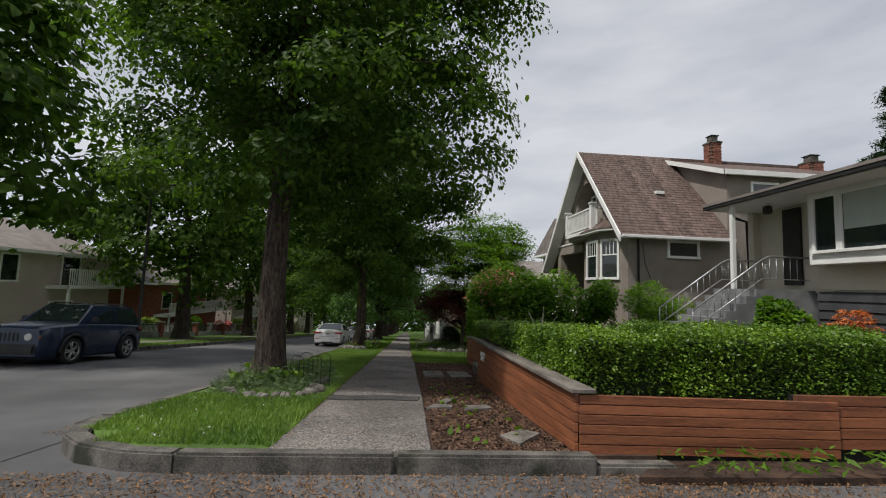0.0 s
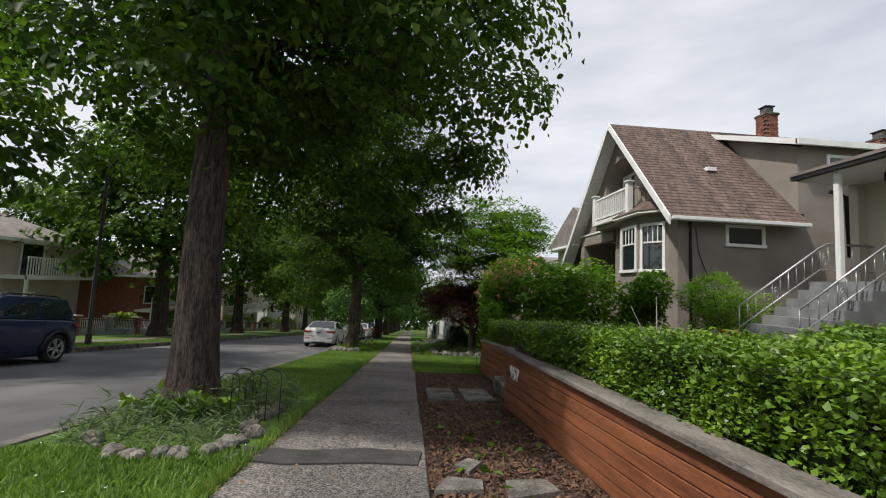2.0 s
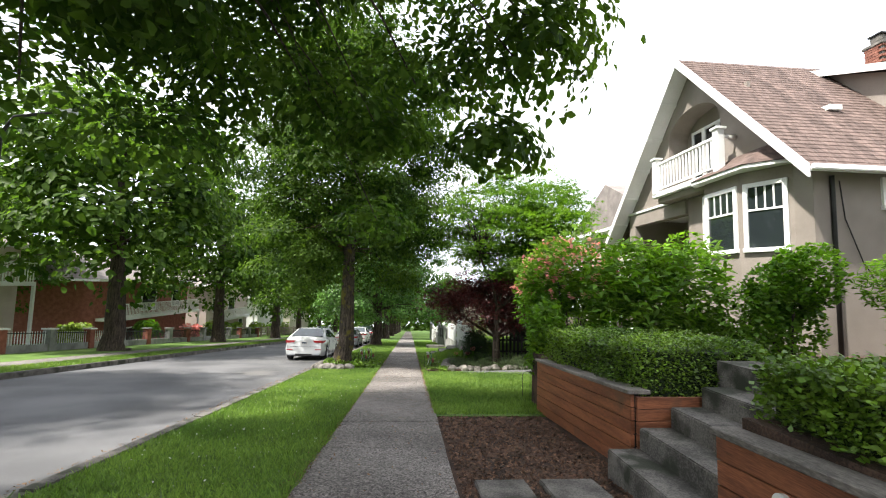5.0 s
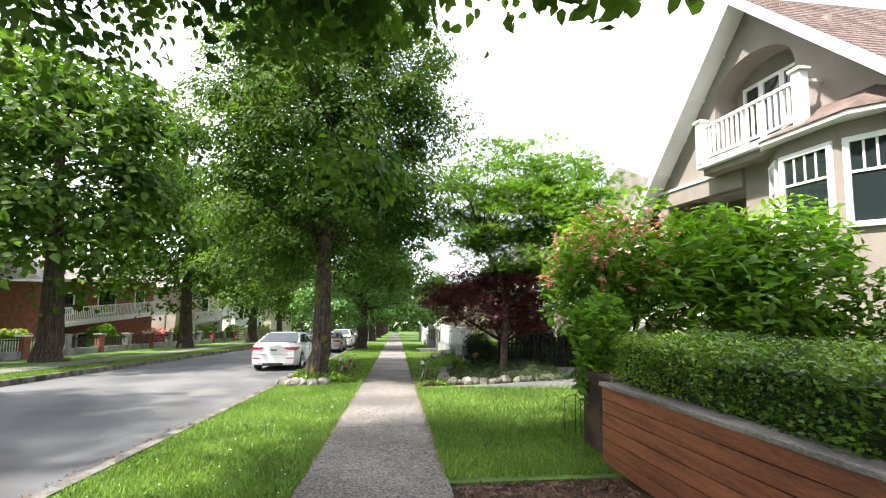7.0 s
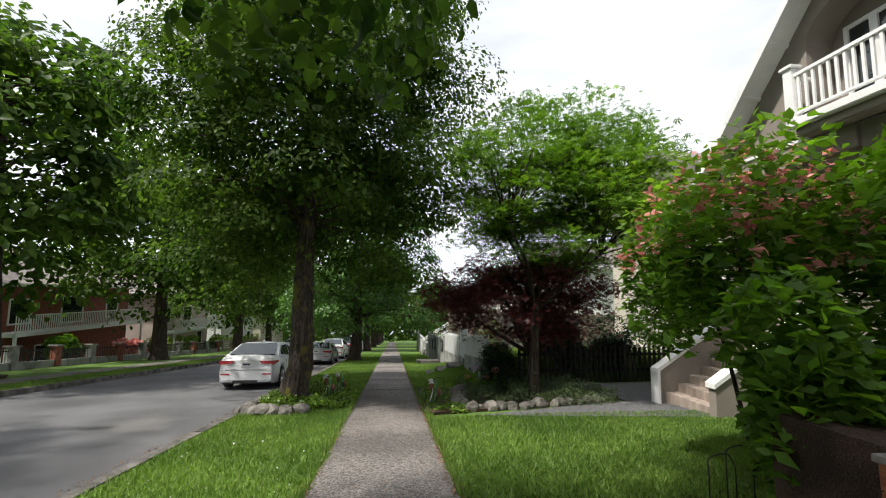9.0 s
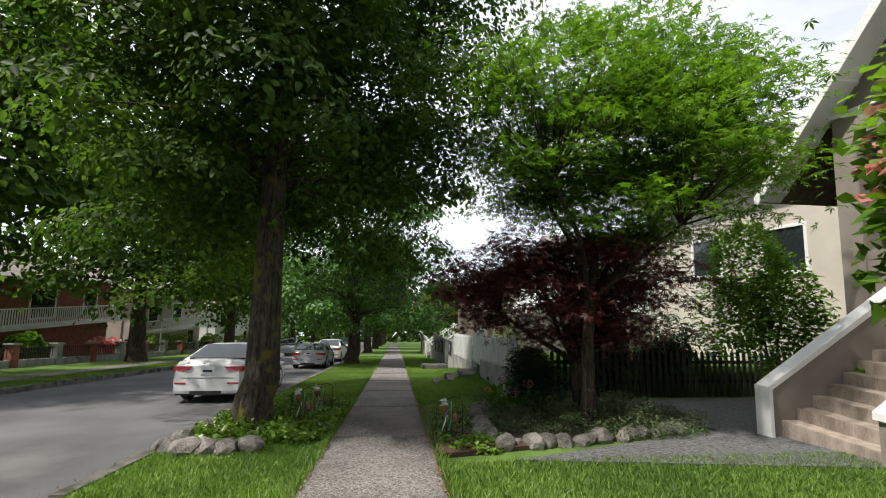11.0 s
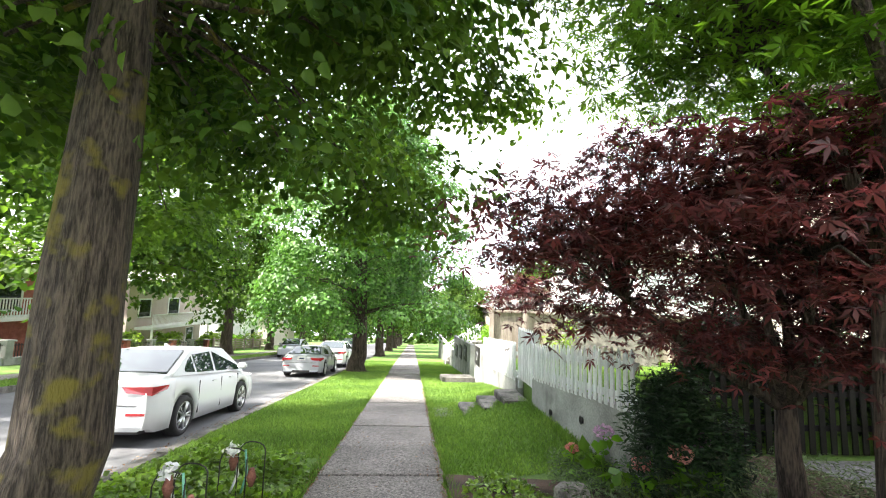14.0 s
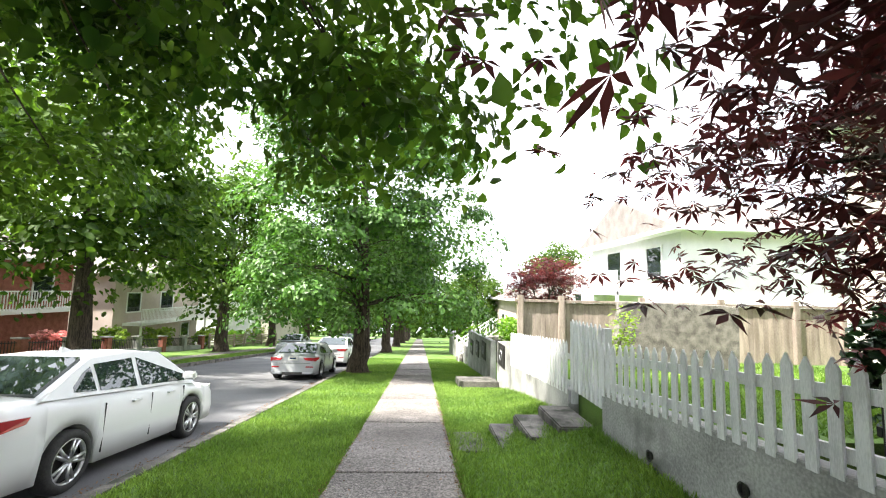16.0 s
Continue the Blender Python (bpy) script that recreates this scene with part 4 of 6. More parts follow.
cen = d * np.array([1.35, 1.2, 1.75]) * rng.uniform(0.75, 1.05, 330)[:, None] + np.array([0, 0, 2.2])
cen = np.repeat(cen, 4, 0) + rng.normal(size=(1320, 3)) * 0.03
v, f = leaf_cloud(rng, cen, 0.095, flat=0.3, droop=0.0)
fast_mesh("bract", v, f, PINK, dog, "pink flower bracts")

sap = thing("sapling", "thin bare grey sapling behind the planter wall", "sapling", (1.9, 6.0, -0.03))
part("stem", tube([(0, 0, -0.1), (0.01, 0, 0.3), (-0.01, 0.02, 0.52)], [0.014, 0.012, 0.009], 6), GREYWOOD, sap)
for i, (x, y, z) in enumerate(((0.22, -0.02, 0.78), (-0.18, 0.05, 0.82), (0.06, 0.12, 0.9), (-0.06, -0.16, 0.75), (0.3, 0.06, 0.62))):
    part("twig", tube([(-0.005, 0.01, 0.36 + 0.035 * i), (x * 0.5, y * 0.5, 0.5 + z * 0.15), (x, y, z)], [0.007, 0.005, 0.002], 5), GREYWOOD, sap)
fir = thing("fir_tree", "tall dark fir tree behind the cream house", "tree", (33.0, 26.0, -2.5))
rng = np.random.default_rng(40)
part("trunk", tube([(0, 0, -0.5), (0, 0, 9), (0, 0, 19)], [0.35, 0.22, 0.03], 10), BARK, fir)
cen, bm = [], bmesh.new()
for i in range(150):
    z, a = rng.uniform(2.5, 18.8), rng.uniform(0, 6.28)
    ln = (19.6 - z) * 0.27 * rng.uniform(0.6, 1.15)
    e = np.array([math.cos(a) * ln, math.sin(a) * ln, z - 0.28 * ln])
    add_tube(bm, [(0, 0, z), tuple(e)], [0.03, 0.008], 4)
    t = rng.uniform(0.15, 1.05, 150)[:, None]
    q = np.array([0, 0, z]) + t * (e - np.array([0, 0, z])) + rng.normal(size=(150, 3)) * np.array([0.28, 0.28, 0.1])
    cen.append(q)
tagged(part("branch", bm, BARK, fir), kind="stuff")
v, f = leaf_cloud(rng, np.concatenate(cen), 0.3, slim=0.12, droop=0.5)
fast_mesh("crown", v, f, CONIFER, fir)

# ---- steps of the gabled house ----
es = thing("entry_steps", "brown wooden entry steps between sloping stucco side walls", "steps", (5.5, 20.4, G(21)))
for i in range(8):
    part("step", box(0.15 + 0.28 * i, 2.9, 0.0, 1.5, -0.3, 0.18 * (i + 1), 0.01), FENCEWOOD, es)
for y in (-0.18, 1.5):
    part("side_wall", prism([(0, -0.5), (2.9, -0.5), (2.9, 2.2), (2.5, 2.2), (0.0, 0.62)], "y", y, y + 0.18), STUCCO, es)
    part("coping", prism([(-0.04, 0.60), (2.5, 2.2), (2.9, 2.2), (2.9, 2.28), (2.46, 2.28), (-0.04, 0.69)], "y", y - 0.03, y + 0.21), WHITE, es)
part("end_board", box(-0.06, 0.0, 1.45, 1.72, -0.3, 0.68), WHITE, es)

# ---- cars ----
def wheel(parent, x, y, r, out):
    w = new("wheel")
    w.parent = parent
    w.location = (x, y, r)
    def lathe(prof, m, name, par):
        bm = bmesh.new()
        n = 28
        rings = [[bm.verts.new((out * px, pr * math.cos(2 * math.pi * k / n), pr * math.sin(2 * math.pi * k / n))) for k in range(n)] for px, pr in prof]
        for a, b in zip(rings, rings[1:]):
            for k in range(n):
                fc = bm.faces.new((a[k], a[(k + 1) % n], b[(k + 1) % n], b[k]))
                fc.smooth = True
        bmesh.ops.recalc_face_normals(bm, faces=bm.faces[:])
        return part(name, bm, m, par)
    lathe([(-0.2, r * 0.6), (-0.2, r * 0.93), (-0.17, r), (-0.03, r), (0.0, r * 0.95), (0.012, r * 0.82), (0.0, r * 0.71), (-0.12, r * 0.69)], TYRE, "tyre", w)
    rim = lathe([(0.0, r * 0.72), (0.006, r * 0.69), (-0.03, r * 0.66), (-0.05, r * 0.65)], ALLOY, "rim", w)
    lathe([(-0.07, r * 0.66), (-0.07, 0.001)], BLACK, "brake", w)
    bm = bmesh.new()
    for k in range(5):
        for da in (-0.17, 0.17):
            a = 2 * math.pi * k / 5 + da
            c, s_ = math.cos(a), math.sin(a)
            pts = [(-0.012 * out, 0.03 * c, 0.03 * s_), (-0.008 * out, r * 0.67 * c, r * 0.67 * s_)]
            add_tube(bm, pts, [0.022, 0.02], 4)
    part("spokes", bm, ALLOY, w)
    bm = tube([(-0.03 * out, 0, 0), (0.002 * out, 0, 0)], [0.06, 0.05], 12)
    part("hub", bm, ALLOY, w)


def build_car(label, paint, L=4.6, W=1.78, H=1.45, r=0.325, wb=2.62, rear=0.98, style="sedan"):
    """Rear bumper at y=0, nose at y=L; stands on z=0."""
    car = thing("car", label, "car")
    hw = W / 2
    wy = (rear, rear + wb)
    suv = style == "suv"
    belt_r, belt_f = (1.02, 0.98) if suv else (1.0, 0.9)
    def deck(y):
        t = y / L
        if suv:
            pts = [(0, 0.92), (0.03, 1.0), (0.62, 1.0), (0.74, 0.97), (0.95, 0.90), (1, 0.82)]
        else:
            pts = [(0, 0.88), (0.025, 1.02), (0.16, 1.05), (0.35, 0.99), (0.7, 0.95), (0.93, 0.8), (1, 0.62)]
        return float(np.interp(t, [p[0] for p in pts], [p[1] for p in pts])) * H / 1.46
    def bottom(y):
        z = 0.2 if 0.1 < y < L - 0.1 else 0.26
        for c in wy:
            if abs(y - c) < r + 0.05:
                z = max(z, r + math.sqrt((r + 0.05) ** 2 - (y - c) ** 2))
        return z
    def half(y):
        t = y / L
        return hw * float(np.interp(t, [0, 0.03, 0.12, 0.5, 0.88, 0.96, 1], [0.86, 0.94, 0.99, 1, 0.98, 0.9 if not suv else 0.95, 0.74 if not suv else 0.9]))
    ys = sorted(set([0, 0.04, 0.1, 0.2, 0.35] + list(np.linspace(0.45, L - 0.45, 30)) + [L - 0.3, L - 0.18, L - 0.08, L] + [c + (r + 0.05) * s for c in wy for s in (-1, -0.995, -0.97, -0.9, -0.75, -0.5, -0.25, 0, 0.25, 0.5, 0.75, 0.9, 0.97, 0.995, 1)]))
    bm = bmesh.new()
    rings = []
    for y in ys:
        w, b, d = half(y), bottom(y), deck(y)
        b = min(b, d - 0.2)
        sec = [(-w * 0.97, b), (-w * 1.0, b + (d - b) * 0.35), (-w * 0.985, b + (d - b) * 0.62), (-w * 0.965, d - 0.09), (-w * 0.9, d - 0.02), (-w * 0.6, d + 0.015), (0, d + 0.025)]
        sec = sec + [(-x, z) for x, z in sec[-2::-1]]
        rings.append([bm.verts.new((x, y, z)) for x, z in sec])
    for a, c in zip(rings, rings[1:]):
        for k in range(len(a) - 1):
            bm.faces.new((a[k], a[k + 1], c[k + 1], c[k])).smooth = True
        bm.faces.new((a[-1], a[0], c[0], c[-1]))
    bm.faces.new(rings[0])
    bm.faces.new(rings[-1][::-1])
    bmesh.ops.recalc_face_normals(bm, faces=bm.faces[:])
    part("body", bm, paint, car)
    # greenhouse
    if suv:
        prof = [(0.10, 1.02), (0.42, 1.62), (1.4, 1.66), (2.5, 1.62), (3.25, 1.02)]
    else:
        prof = [(0.48, 1.0), (1.35, 1.40), (2.05, H), (2.75, 1.42), (3.62, 0.97)]
    k = L / 4.6
    prof = [(y * k, z * (H / 1.46 if not suv else H / 1.66)) for y, z in prof]
    wb_, wt = hw * 0.93, hw * 0.72
    base = prof[0][1] - 0.05
    bm = bmesh.new()
    lo = [[bm.verts.new((s * wb_, y, deck(y) - 0.02)) for y, z in prof] for s in (-1, 1)]
    hi = [[bm.verts.new((s * (wt if 0 < i < 4 else wb_ * 0.93), y, z)) for i, (y, z) in enumerate(prof)] for s in (-1, 1)]
    for s in (0, 1):
        for i in range(4):
            bm.faces.new((lo[s][i], lo[s][i + 1], hi[s][i + 1], hi[s][i]))
    mid = [bm.verts.new((0, y, z + (0.03 if 0 < i < 4 else 0.02))) for i, (y, z) in enumerate(prof)]
    for i in range(4):
        for s in (0, 1):
            bm.faces.new((hi[s][i], hi[s][i + 1], mid[i + 1], mid[i])).smooth = True
    bmesh.ops.recalc_face_normals(bm, faces=bm.faces[:])
    part("cabin", bm, paint, car)
    def pane(name, c, m=CARGLASS, push=(0, 0, 0.006)):
        bm = bmesh.new()
        a = [bm.verts.new(Vector(p) + Vector(push)) for p in c]
        b2 = [bm.verts.new(Vector(p) - Vector(push)) for p in c]
        bm.faces.new(a)
        bm.faces.new(b2[::-1])
        for i in range(len(c)):
            j = (i + 1) % len(c)
            bm.faces.new((a[i], b2[i], b2[j], a[j]))
        bmesh.ops.recalc_face_normals(bm, faces=bm.faces[:])
        return part(name, bm, m, car)
    def along(i, t, s):
        (y0, z0), (y1, z1) = prof[i], prof[i + 1]
        return y0 + (y1 - y0) * t, z0 + (z1 - z0) * t
    (y0, z0), (y1, z1) = prof[0], prof[1]
    pane("rear_window", [(-wb_ * 0.84, y0 + 0.08, z0 + 0.06), (wb_ * 0.84, y0 + 0.08, z0 + 0.06), (wt * 0.88, y1 - 0.06, z1 + 0.0), (-wt * 0.88, y1 - 0.06, z1 + 0.0)], push=(0, -0.012, 0.022))
    (y0, z0), (y1, z1) = prof[4], prof[3]
    pane("windscreen", [(-wb_ * 0.86, y0 - 0.08, z0 + 0.06), (wb_ * 0.86, y0 - 0.08, z0 + 0.06), (wt * 0.9, y1 + 0.05, z1), (-wt * 0.9, y1 + 0.05, z1)], push=(0, 0.012, 0.022))
    def side_x(y, z):
        d = deck(y) - 0.02
        top = float(np.interp(y, [p[0] for p in prof], [p[1] for p in prof]))
        t = (z - d) / max(0.05, top - d)
        edge = float(np.interp(y, [p[0] for p in prof], [wb_ * 0.93, wt, wt, wt, wb_ * 0.93]))
        return wb_ + (edge - wb_) * t
    ya, yb, yc, yd = prof[0][0], prof[1][0], prof[3][0], prof[4][0]
    lines = [(ya + 0.55 * (yb - ya), yb - 0.05), (yb + 0.02, (yb + yc) / 2 + 0.02), ((yb + yc) / 2 + 0.12, yd - 0.25)]
    for s in (-1, 1):
        for p, q in lines:
            c = []
            for y, up in ((p, 0), (q, 0), (q, 1), (p, 1)):
                top = float(np.interp(y, [t[0] for t in prof], [t[1] for t in prof]))
                low = deck(y) + 0.02
                z = low if not up else max(low + 0.015, top - 0.065)
                c.append((s * (side_x(y, z) + 0.004), y, z))
            pane("side_window", c, push=(0.006, 0, 0))
    # lamps, plate, bumper, mirrors
    for s in (-1, 1):
        zt = 0.84 * H / 1.46
        bm = bmesh.new()
        c = [(s * hw * 0.5, -0.012, zt - 0.035), (s * hw * 0.9, 0.03, zt - 0.075), (s * hw * 0.985, 0.30, zt + 0.0), (s * hw * 0.985, 0.34, zt + 0.06), (s * hw * 0.9, 0.02, zt + 0.055), (s * hw * 0.42, -0.012, zt + 0.05)]
        pane("tail_lamp", c, REDLAMP, (0.012 * s, -0.02, 0))
        pane("reflector", [(s * hw * 0.55, -0.006, 0.46), (s * hw * 0.85, 0.012, 0.46), (s * hw * 0.85, 0.012, 0.50), (s * hw * 0.55, -0.006, 0.50)], REDLAMP, (0, -0.012, 0))
        if suv:
            part("head_lamp", tube([(s * hw * 0.62, L - 0.05, 0.74), (s * hw * 0.62, L + 0.02, 0.74)], [0.1, 0.085], 14), PLATE, car, "round head lamp")
            part("indicator", box(min(s * hw * 0.76, s * hw * 0.9), max(s * hw * 0.76, s * hw * 0.9), L - 0.2, L - 0.01, 0.68, 0.80, 0.02), ORANGE, car, "amber indicator lamp")
            for c in wy:
                part("arch_trim", tube([(s * (hw + 0.005), c + (r + 0.075) * math.cos(a), r + (r + 0.075) * math.sin(a)) for a in np.linspace(-0.1, math.pi + 0.1, 16)], 0.04, 5), BLACK, car, "black wheel arch trim")
        else:
            pane("head_lamp", [(s * hw * 0.5, L - 0.02, 0.66), (s * hw * 0.8, L - 0.15, 0.68), (s * hw * 0.88, L - 0.3, 0.76), (s * hw * 0.5, L - 0.08, 0.74)], PLATE, (0, 0.03, 0.01))
        bm = box(-0.1, 0.1, -0.05, 0.06, -0.06, 0.07, 0.03)
        m = part("mirror", bm, BLACK if style != "sedan" else paint, car)
        m.location = (s * (hw + 0.06), yd - 0.42, deck(yd - 0.4) + 0.08)
        for yy in (0.42, 0.6):
            pane("door_handle", [(s * hw * 0.985, L * yy, 0.80), (s * hw * 0.985, L * yy + 0.16, 0.80), (s * hw * 0.985, L * yy + 0.16, 0.825), (s * hw * 0.985, L * yy, 0.825)], paint, (0.022, 0, 0))
        for yy in ((0.31, 0.515, 0.7) if not suv else (0.3, 0.5, 0.7)):
            pane("door_seam", [(s * hw * 0.985, L * yy, 0.3), (s * hw * 0.985, L * yy + 0.004, 0.3), (s * hw * 0.97, L * yy + 0.004, 0.86), (s * hw * 0.97, L * yy, 0.86)], BLACK, (0.012, 0, 0))
        pane("exhaust_trim", [(s * hw * 0.42, -0.01, 0.24), (s * hw * 0.78, 0.0, 0.24), (s * hw * 0.82, 0.0, 0.30), (s * hw * 0.42, -0.01, 0.30)], ALLOY, (0, -0.01, 0))
        for c in wy:
            wheel(car, s * (hw - 0.005), c, r, s)
    if suv:
        for i in range(7):
            x = -0.3 + 0.1 * i
            part("grille_slot", box(x - 0.03, x + 0.03, L - 0.02, L + 0.012, 0.62, 0.84, 0.012), BLACK, car)
        part("front_bumper", box(-hw * 0.88, hw * 0.88, L - 0.16, L + 0.07, 0.30, 0.56, 0.05), BLACK, car, "black front bumper")
        for s in (-1, 1):
            part("roof_rail", tube([(s * hw * 0.66, 0.55, H - 0.02), (s * hw * 0.66, 0.7, H + 0.05), (s * hw * 0.66, 2.1, H + 0.05), (s * hw * 0.66, 2.25, H - 0.02)], 0.018, 6), BLACK, car)
    pane("plate", [(-0.16, -0.008, 0.70), (0.16, -0.008, 0.70), (0.16, -0.008, 0.86), (-0.16, -0.008, 0.86)], PLATE, (0, -0.01, 0))
    pane("plate_bar", [(-0.11, -0.02, 0.745), (0.11, -0.02, 0.745), (0.11, -0.02, 0.80), (-0.11, -0.02, 0.80)], CARBLUE, (0, -0.004, 0))
    pane("boot_seam", [(-hw * 0.7, -0.0, 0.60), (hw * 0.7, -0.0, 0.60), (hw * 0.7, -0.0, 0.61), (-hw * 0.7, -0.0, 0.61)], BLACK, (0, -0.008, 0))
    part("lower_bumper", box(-hw * 0.8, hw * 0.8, -0.004, 0.2, 0.2, 0.32, 0.02), BLACK, car)
    part("underbody", box(-hw * 0.8, hw * 0.8, 0.3, L - 0.3, 0.17, 0.5), BLACK, car)
    part("antenna_fin", prism([(1.7 * k, H - 0.02), (1.9 * k, H - 0.0), (1.72 * k, H + 0.06)], "x", -0.02, 0.02), paint, car)
    return car


def park(car, x, y, back=False):
    """x is the car's middle line, y its rear end; it stands on the sloping road."""
    m = Matrix.Translation((x, y, G(y) - 0.15)) @ Matrix.Rotation(math.atan(S), 4, "X")
    if back:
        m = Matrix.Translation((x, y, G(y) - 0.15)) @ Matrix.Rotation(math.atan(S), 4, "X") @ Matrix.Rotation(math.pi, 4, "Z")
    car.matrix_world = m
    return car


park(build_car("white sedan parked at the kerb, red tail lamps", CARWHITE, 4.45, 1.78, 1.44, 0.325, 2.5, 0.92), -4.88, 26.95)
park(build_car("pale silver coupe parked at the kerb", CARGREY, 4.2, 1.72, 1.3, 0.32, 2.5, 0.85), -4.75, 38.6)
park(build_car("white saloon parked further down the street", CARWHITE, 4.6, 1.78, 1.45, 0.33, 2.6, 0.95), -4.75, 44.6)
park(build_car("silver hatchback parked across the street", CARGREY, 4.2, 1.72, 1.45, 0.32, 2.5, 0.85), -9.8, 58.5, True)
park(build_car("black car parked far down the street", CARDARK, 4.5, 1.8, 1.6, 0.34, 2.6, 0.9, "suv"), -4.75, 51.0)
park(build_car("dark blue compact sport-utility car facing uphill", CARBLUE, 4.2, 1.78, 1.66, 0.36, 2.35, 0.78, "suv"), -10.05, 15.75, True)

# ---- maples and the rock-edged bed ----
def maple(name, label, seed, trunk, centre, radii, n_pad, per, leaf, material, low=None, crest=None):
    """A small many-stemmed maple with flat layered sprays of palmate leaves."""
    rng = np.random.default_rng(seed)
    root = thing(name, label, "tree", trunk)
    o = np.array(centre) - np.array(trunk)
    pads = clumps(rng, n_pad, o, radii, inner=0.3)
    if low is not None:
        under = low - trunk[2] - pads[:, 2]
        pads[:, 2] += np.where(under > 0, under * rng.uniform(1.0, 1.9, n_pad), 0)
    if crest:
        for p in pads:
            p[2] = min(p[2], crest(p[0] + trunk[0], p[1] + trunk[1]) - trunk[2] - abs(rng.normal()) * 0.2)
    fork = Vector((o[0] * 0.12, o[1] * 0.12, o[2] * 0.42))
    bm = tube([(0, 0, -0.2), (0.05, 0.02, 0.3), tuple(fork * 0.6), tuple(fork)], [0.15, 0.12, 0.10, 0.085], 12, lumpy=0.1, seed=seed)
    part("trunk", bm, BARK, root)
    bm = bmesh.new()
    limbs = [Vector(pads[i]) * 0.62 + fork * 0.3 for i in range(0, n_pad, n_pad // 7)]
    for e in limbs:
        add_tube(bm, [fork * 0.95, fork.lerp(e, 0.5) + Vector((0.12 * rng.normal(), 0.12 * rng.normal(), -0.05)), e], [0.06, 0.045, 0.025], 6)
    for i in range(0, n_pad, 2):
        e = Vector(pads[i])
        st = min(limbs, key=lambda q: (q - e).length)
        add_tube(bm, [st, st.lerp(e, 0.5) + Vector((0.1 * rng.normal(), 0.1 * rng.normal(), 0.12)), e], [0.02, 0.012, 0.005], 4)
    tagged(part("branch", bm, BARK, root), kind="stuff")
    k = rng.integers(0, n_pad, n_pad * per)
    off = rng.normal(size=(len(k), 3)) * np.array([0.34, 0.34, 0.08])
    off[:, 2] -= 0.22 * np.linalg.norm(off[:, :2], axis=1)
    v, f = star_cloud(rng, pads[k] + off, leaf)
    fast_mesh("crown", v, f, material, root)
    return root


maple("red_maple", "dark red Japanese maple spreading over the rock bed", 51, (3.2, 23.8, -2.33), (3.05, 23.7, 0.3), (2.4, 1.75, 1.3), 190, 100, 0.095, REDLEAF, low=-0.7,
      crest=lambda x, y: -0.25 + 1.2 * max(0.0, x - 0.7) + 1.3 * max(0.0, 24.1 - y))
maple("green_maple", "bright green Japanese maple leaning over the red one", 52, (2.85, 22.65, -2.2), (3.85, 22.95, 3.0), (3.05, 2.4, 2.3), 300, 95, 0.12, MAPLELEAF, low=0.95)
maple("red_maple", "smaller red Japanese maple behind the board fence", 53, (4.3, 38.6, G(38.6)), (4.3, 38.6, -0.1), (1.5, 1.5, 0.95), 50, 55, 0.14, REDLEAF, low=-1.2)

bm = prism([(0.28, 21.2), (1.2, 21.45), (2.6, 21.8), (4.3, 22.3), (5.0, 23.0), (5.0, 26.1), (1.9, 26.1), (1.5, 25.0), (0.28, 25.2)], "z", -0.2, 0.05)
for v in bm.verts:
    v.co.z += G(v.co.y)
tagged(part("rock_bed", bm, SOIL), "shaded planted bed edged with stones", "flower bed", kind="structure")
bm = prism([(5.0, 22.4), (4.4, 22.2), (1.2, 21.0), (5.6, 20.3), (10, 20.3), (10, 26), (5.0, 26)], "z", -0.2, 0.02)
for v in bm.verts:
    v.co.z += G(v.co.y)
tagged(part("gravel_path", bm, GRAVEL), "grey gravel path beside the rock bed", "path", kind="structure")
rocks = []
for i in range(3):
    bm = bmesh.new()
    bmesh.ops.create_icosphere(bm, subdivisions=2, radius=1)
    for v in bm.verts:
        v.co *= 1 + 0.28 * noise.noise(v.co * 1.3 + Vector((i * 9, 0, 0))) + 0.1 * noise.noise(v.co * 3.1)
        v.co.z *= 0.7
    for f in bm.faces:
        f.smooth = i == 1
    me = bpy.data.meshes.new("rock")
    bm.to_mesh(me)
    bm.free()
    me.materials.append(STONE)
    rocks.append(me)
rr = random.Random(4)
def rock(x, y, s, group, label="rounded grey garden stone edging the bed"):
    ob = new("rock", rr.choice(rocks))
    ob.matrix_world = Matrix.Translation((x, y, G(y) + s * 0.32)) @ Matrix.Rotation(rr.uniform(0, 6.3), 4, "Z") @ Matrix.Rotation(rr.uniform(-0.5, 0.5), 4, "X") @ Matrix.Diagonal((s, s * rr.uniform(0.7, 1), s, 1))
    tagged(ob, label, "rock", group)
def rock_line(pts, n, s0, s1, group):
    for i in range(n):
        t = i / (n - 1) * (len(pts) - 1)
        k = min(int(t), len(pts) - 2)
        u = t - k
        rock(pts[k][0] + (pts[k + 1][0] - pts[k][0]) * u + rr.uniform(-0.06, 0.06), pts[k][1] + (pts[k + 1][1] - pts[k][1]) * u + rr.uniform(-0.06, 0.06), rr.uniform(s0, s1), group)
rock_line([(1.25, 21.6), (2.6, 21.85), (4.2, 22.3), (4.95, 22.9), (5.0, 24.5)], 26, 0.10, 0.19, "stones round the bed")
rock_line([(1.25, 21.7), (1.15, 22.6), (1.4, 24.4)], 8, 0.12, 0.24, "stones round the bed")
rock_line([(-3.25, 21.9), (-2.75, 21.6), (-2.2, 21.75)], 8, 0.12, 0.2, "stones round the street tree")
rock_line([(-3.2, 22.1), (-3.25, 23.2), (-3.15, 24.2)], 7, 0.12, 0.18, "stones round the street tree")
rock_line([(-1.55, 6.9), (-1.45, 7.5), (-1.7, 8.2), (-1.6, 8.8)], 16, 0.06, 0.11, "stones round the first street tree")
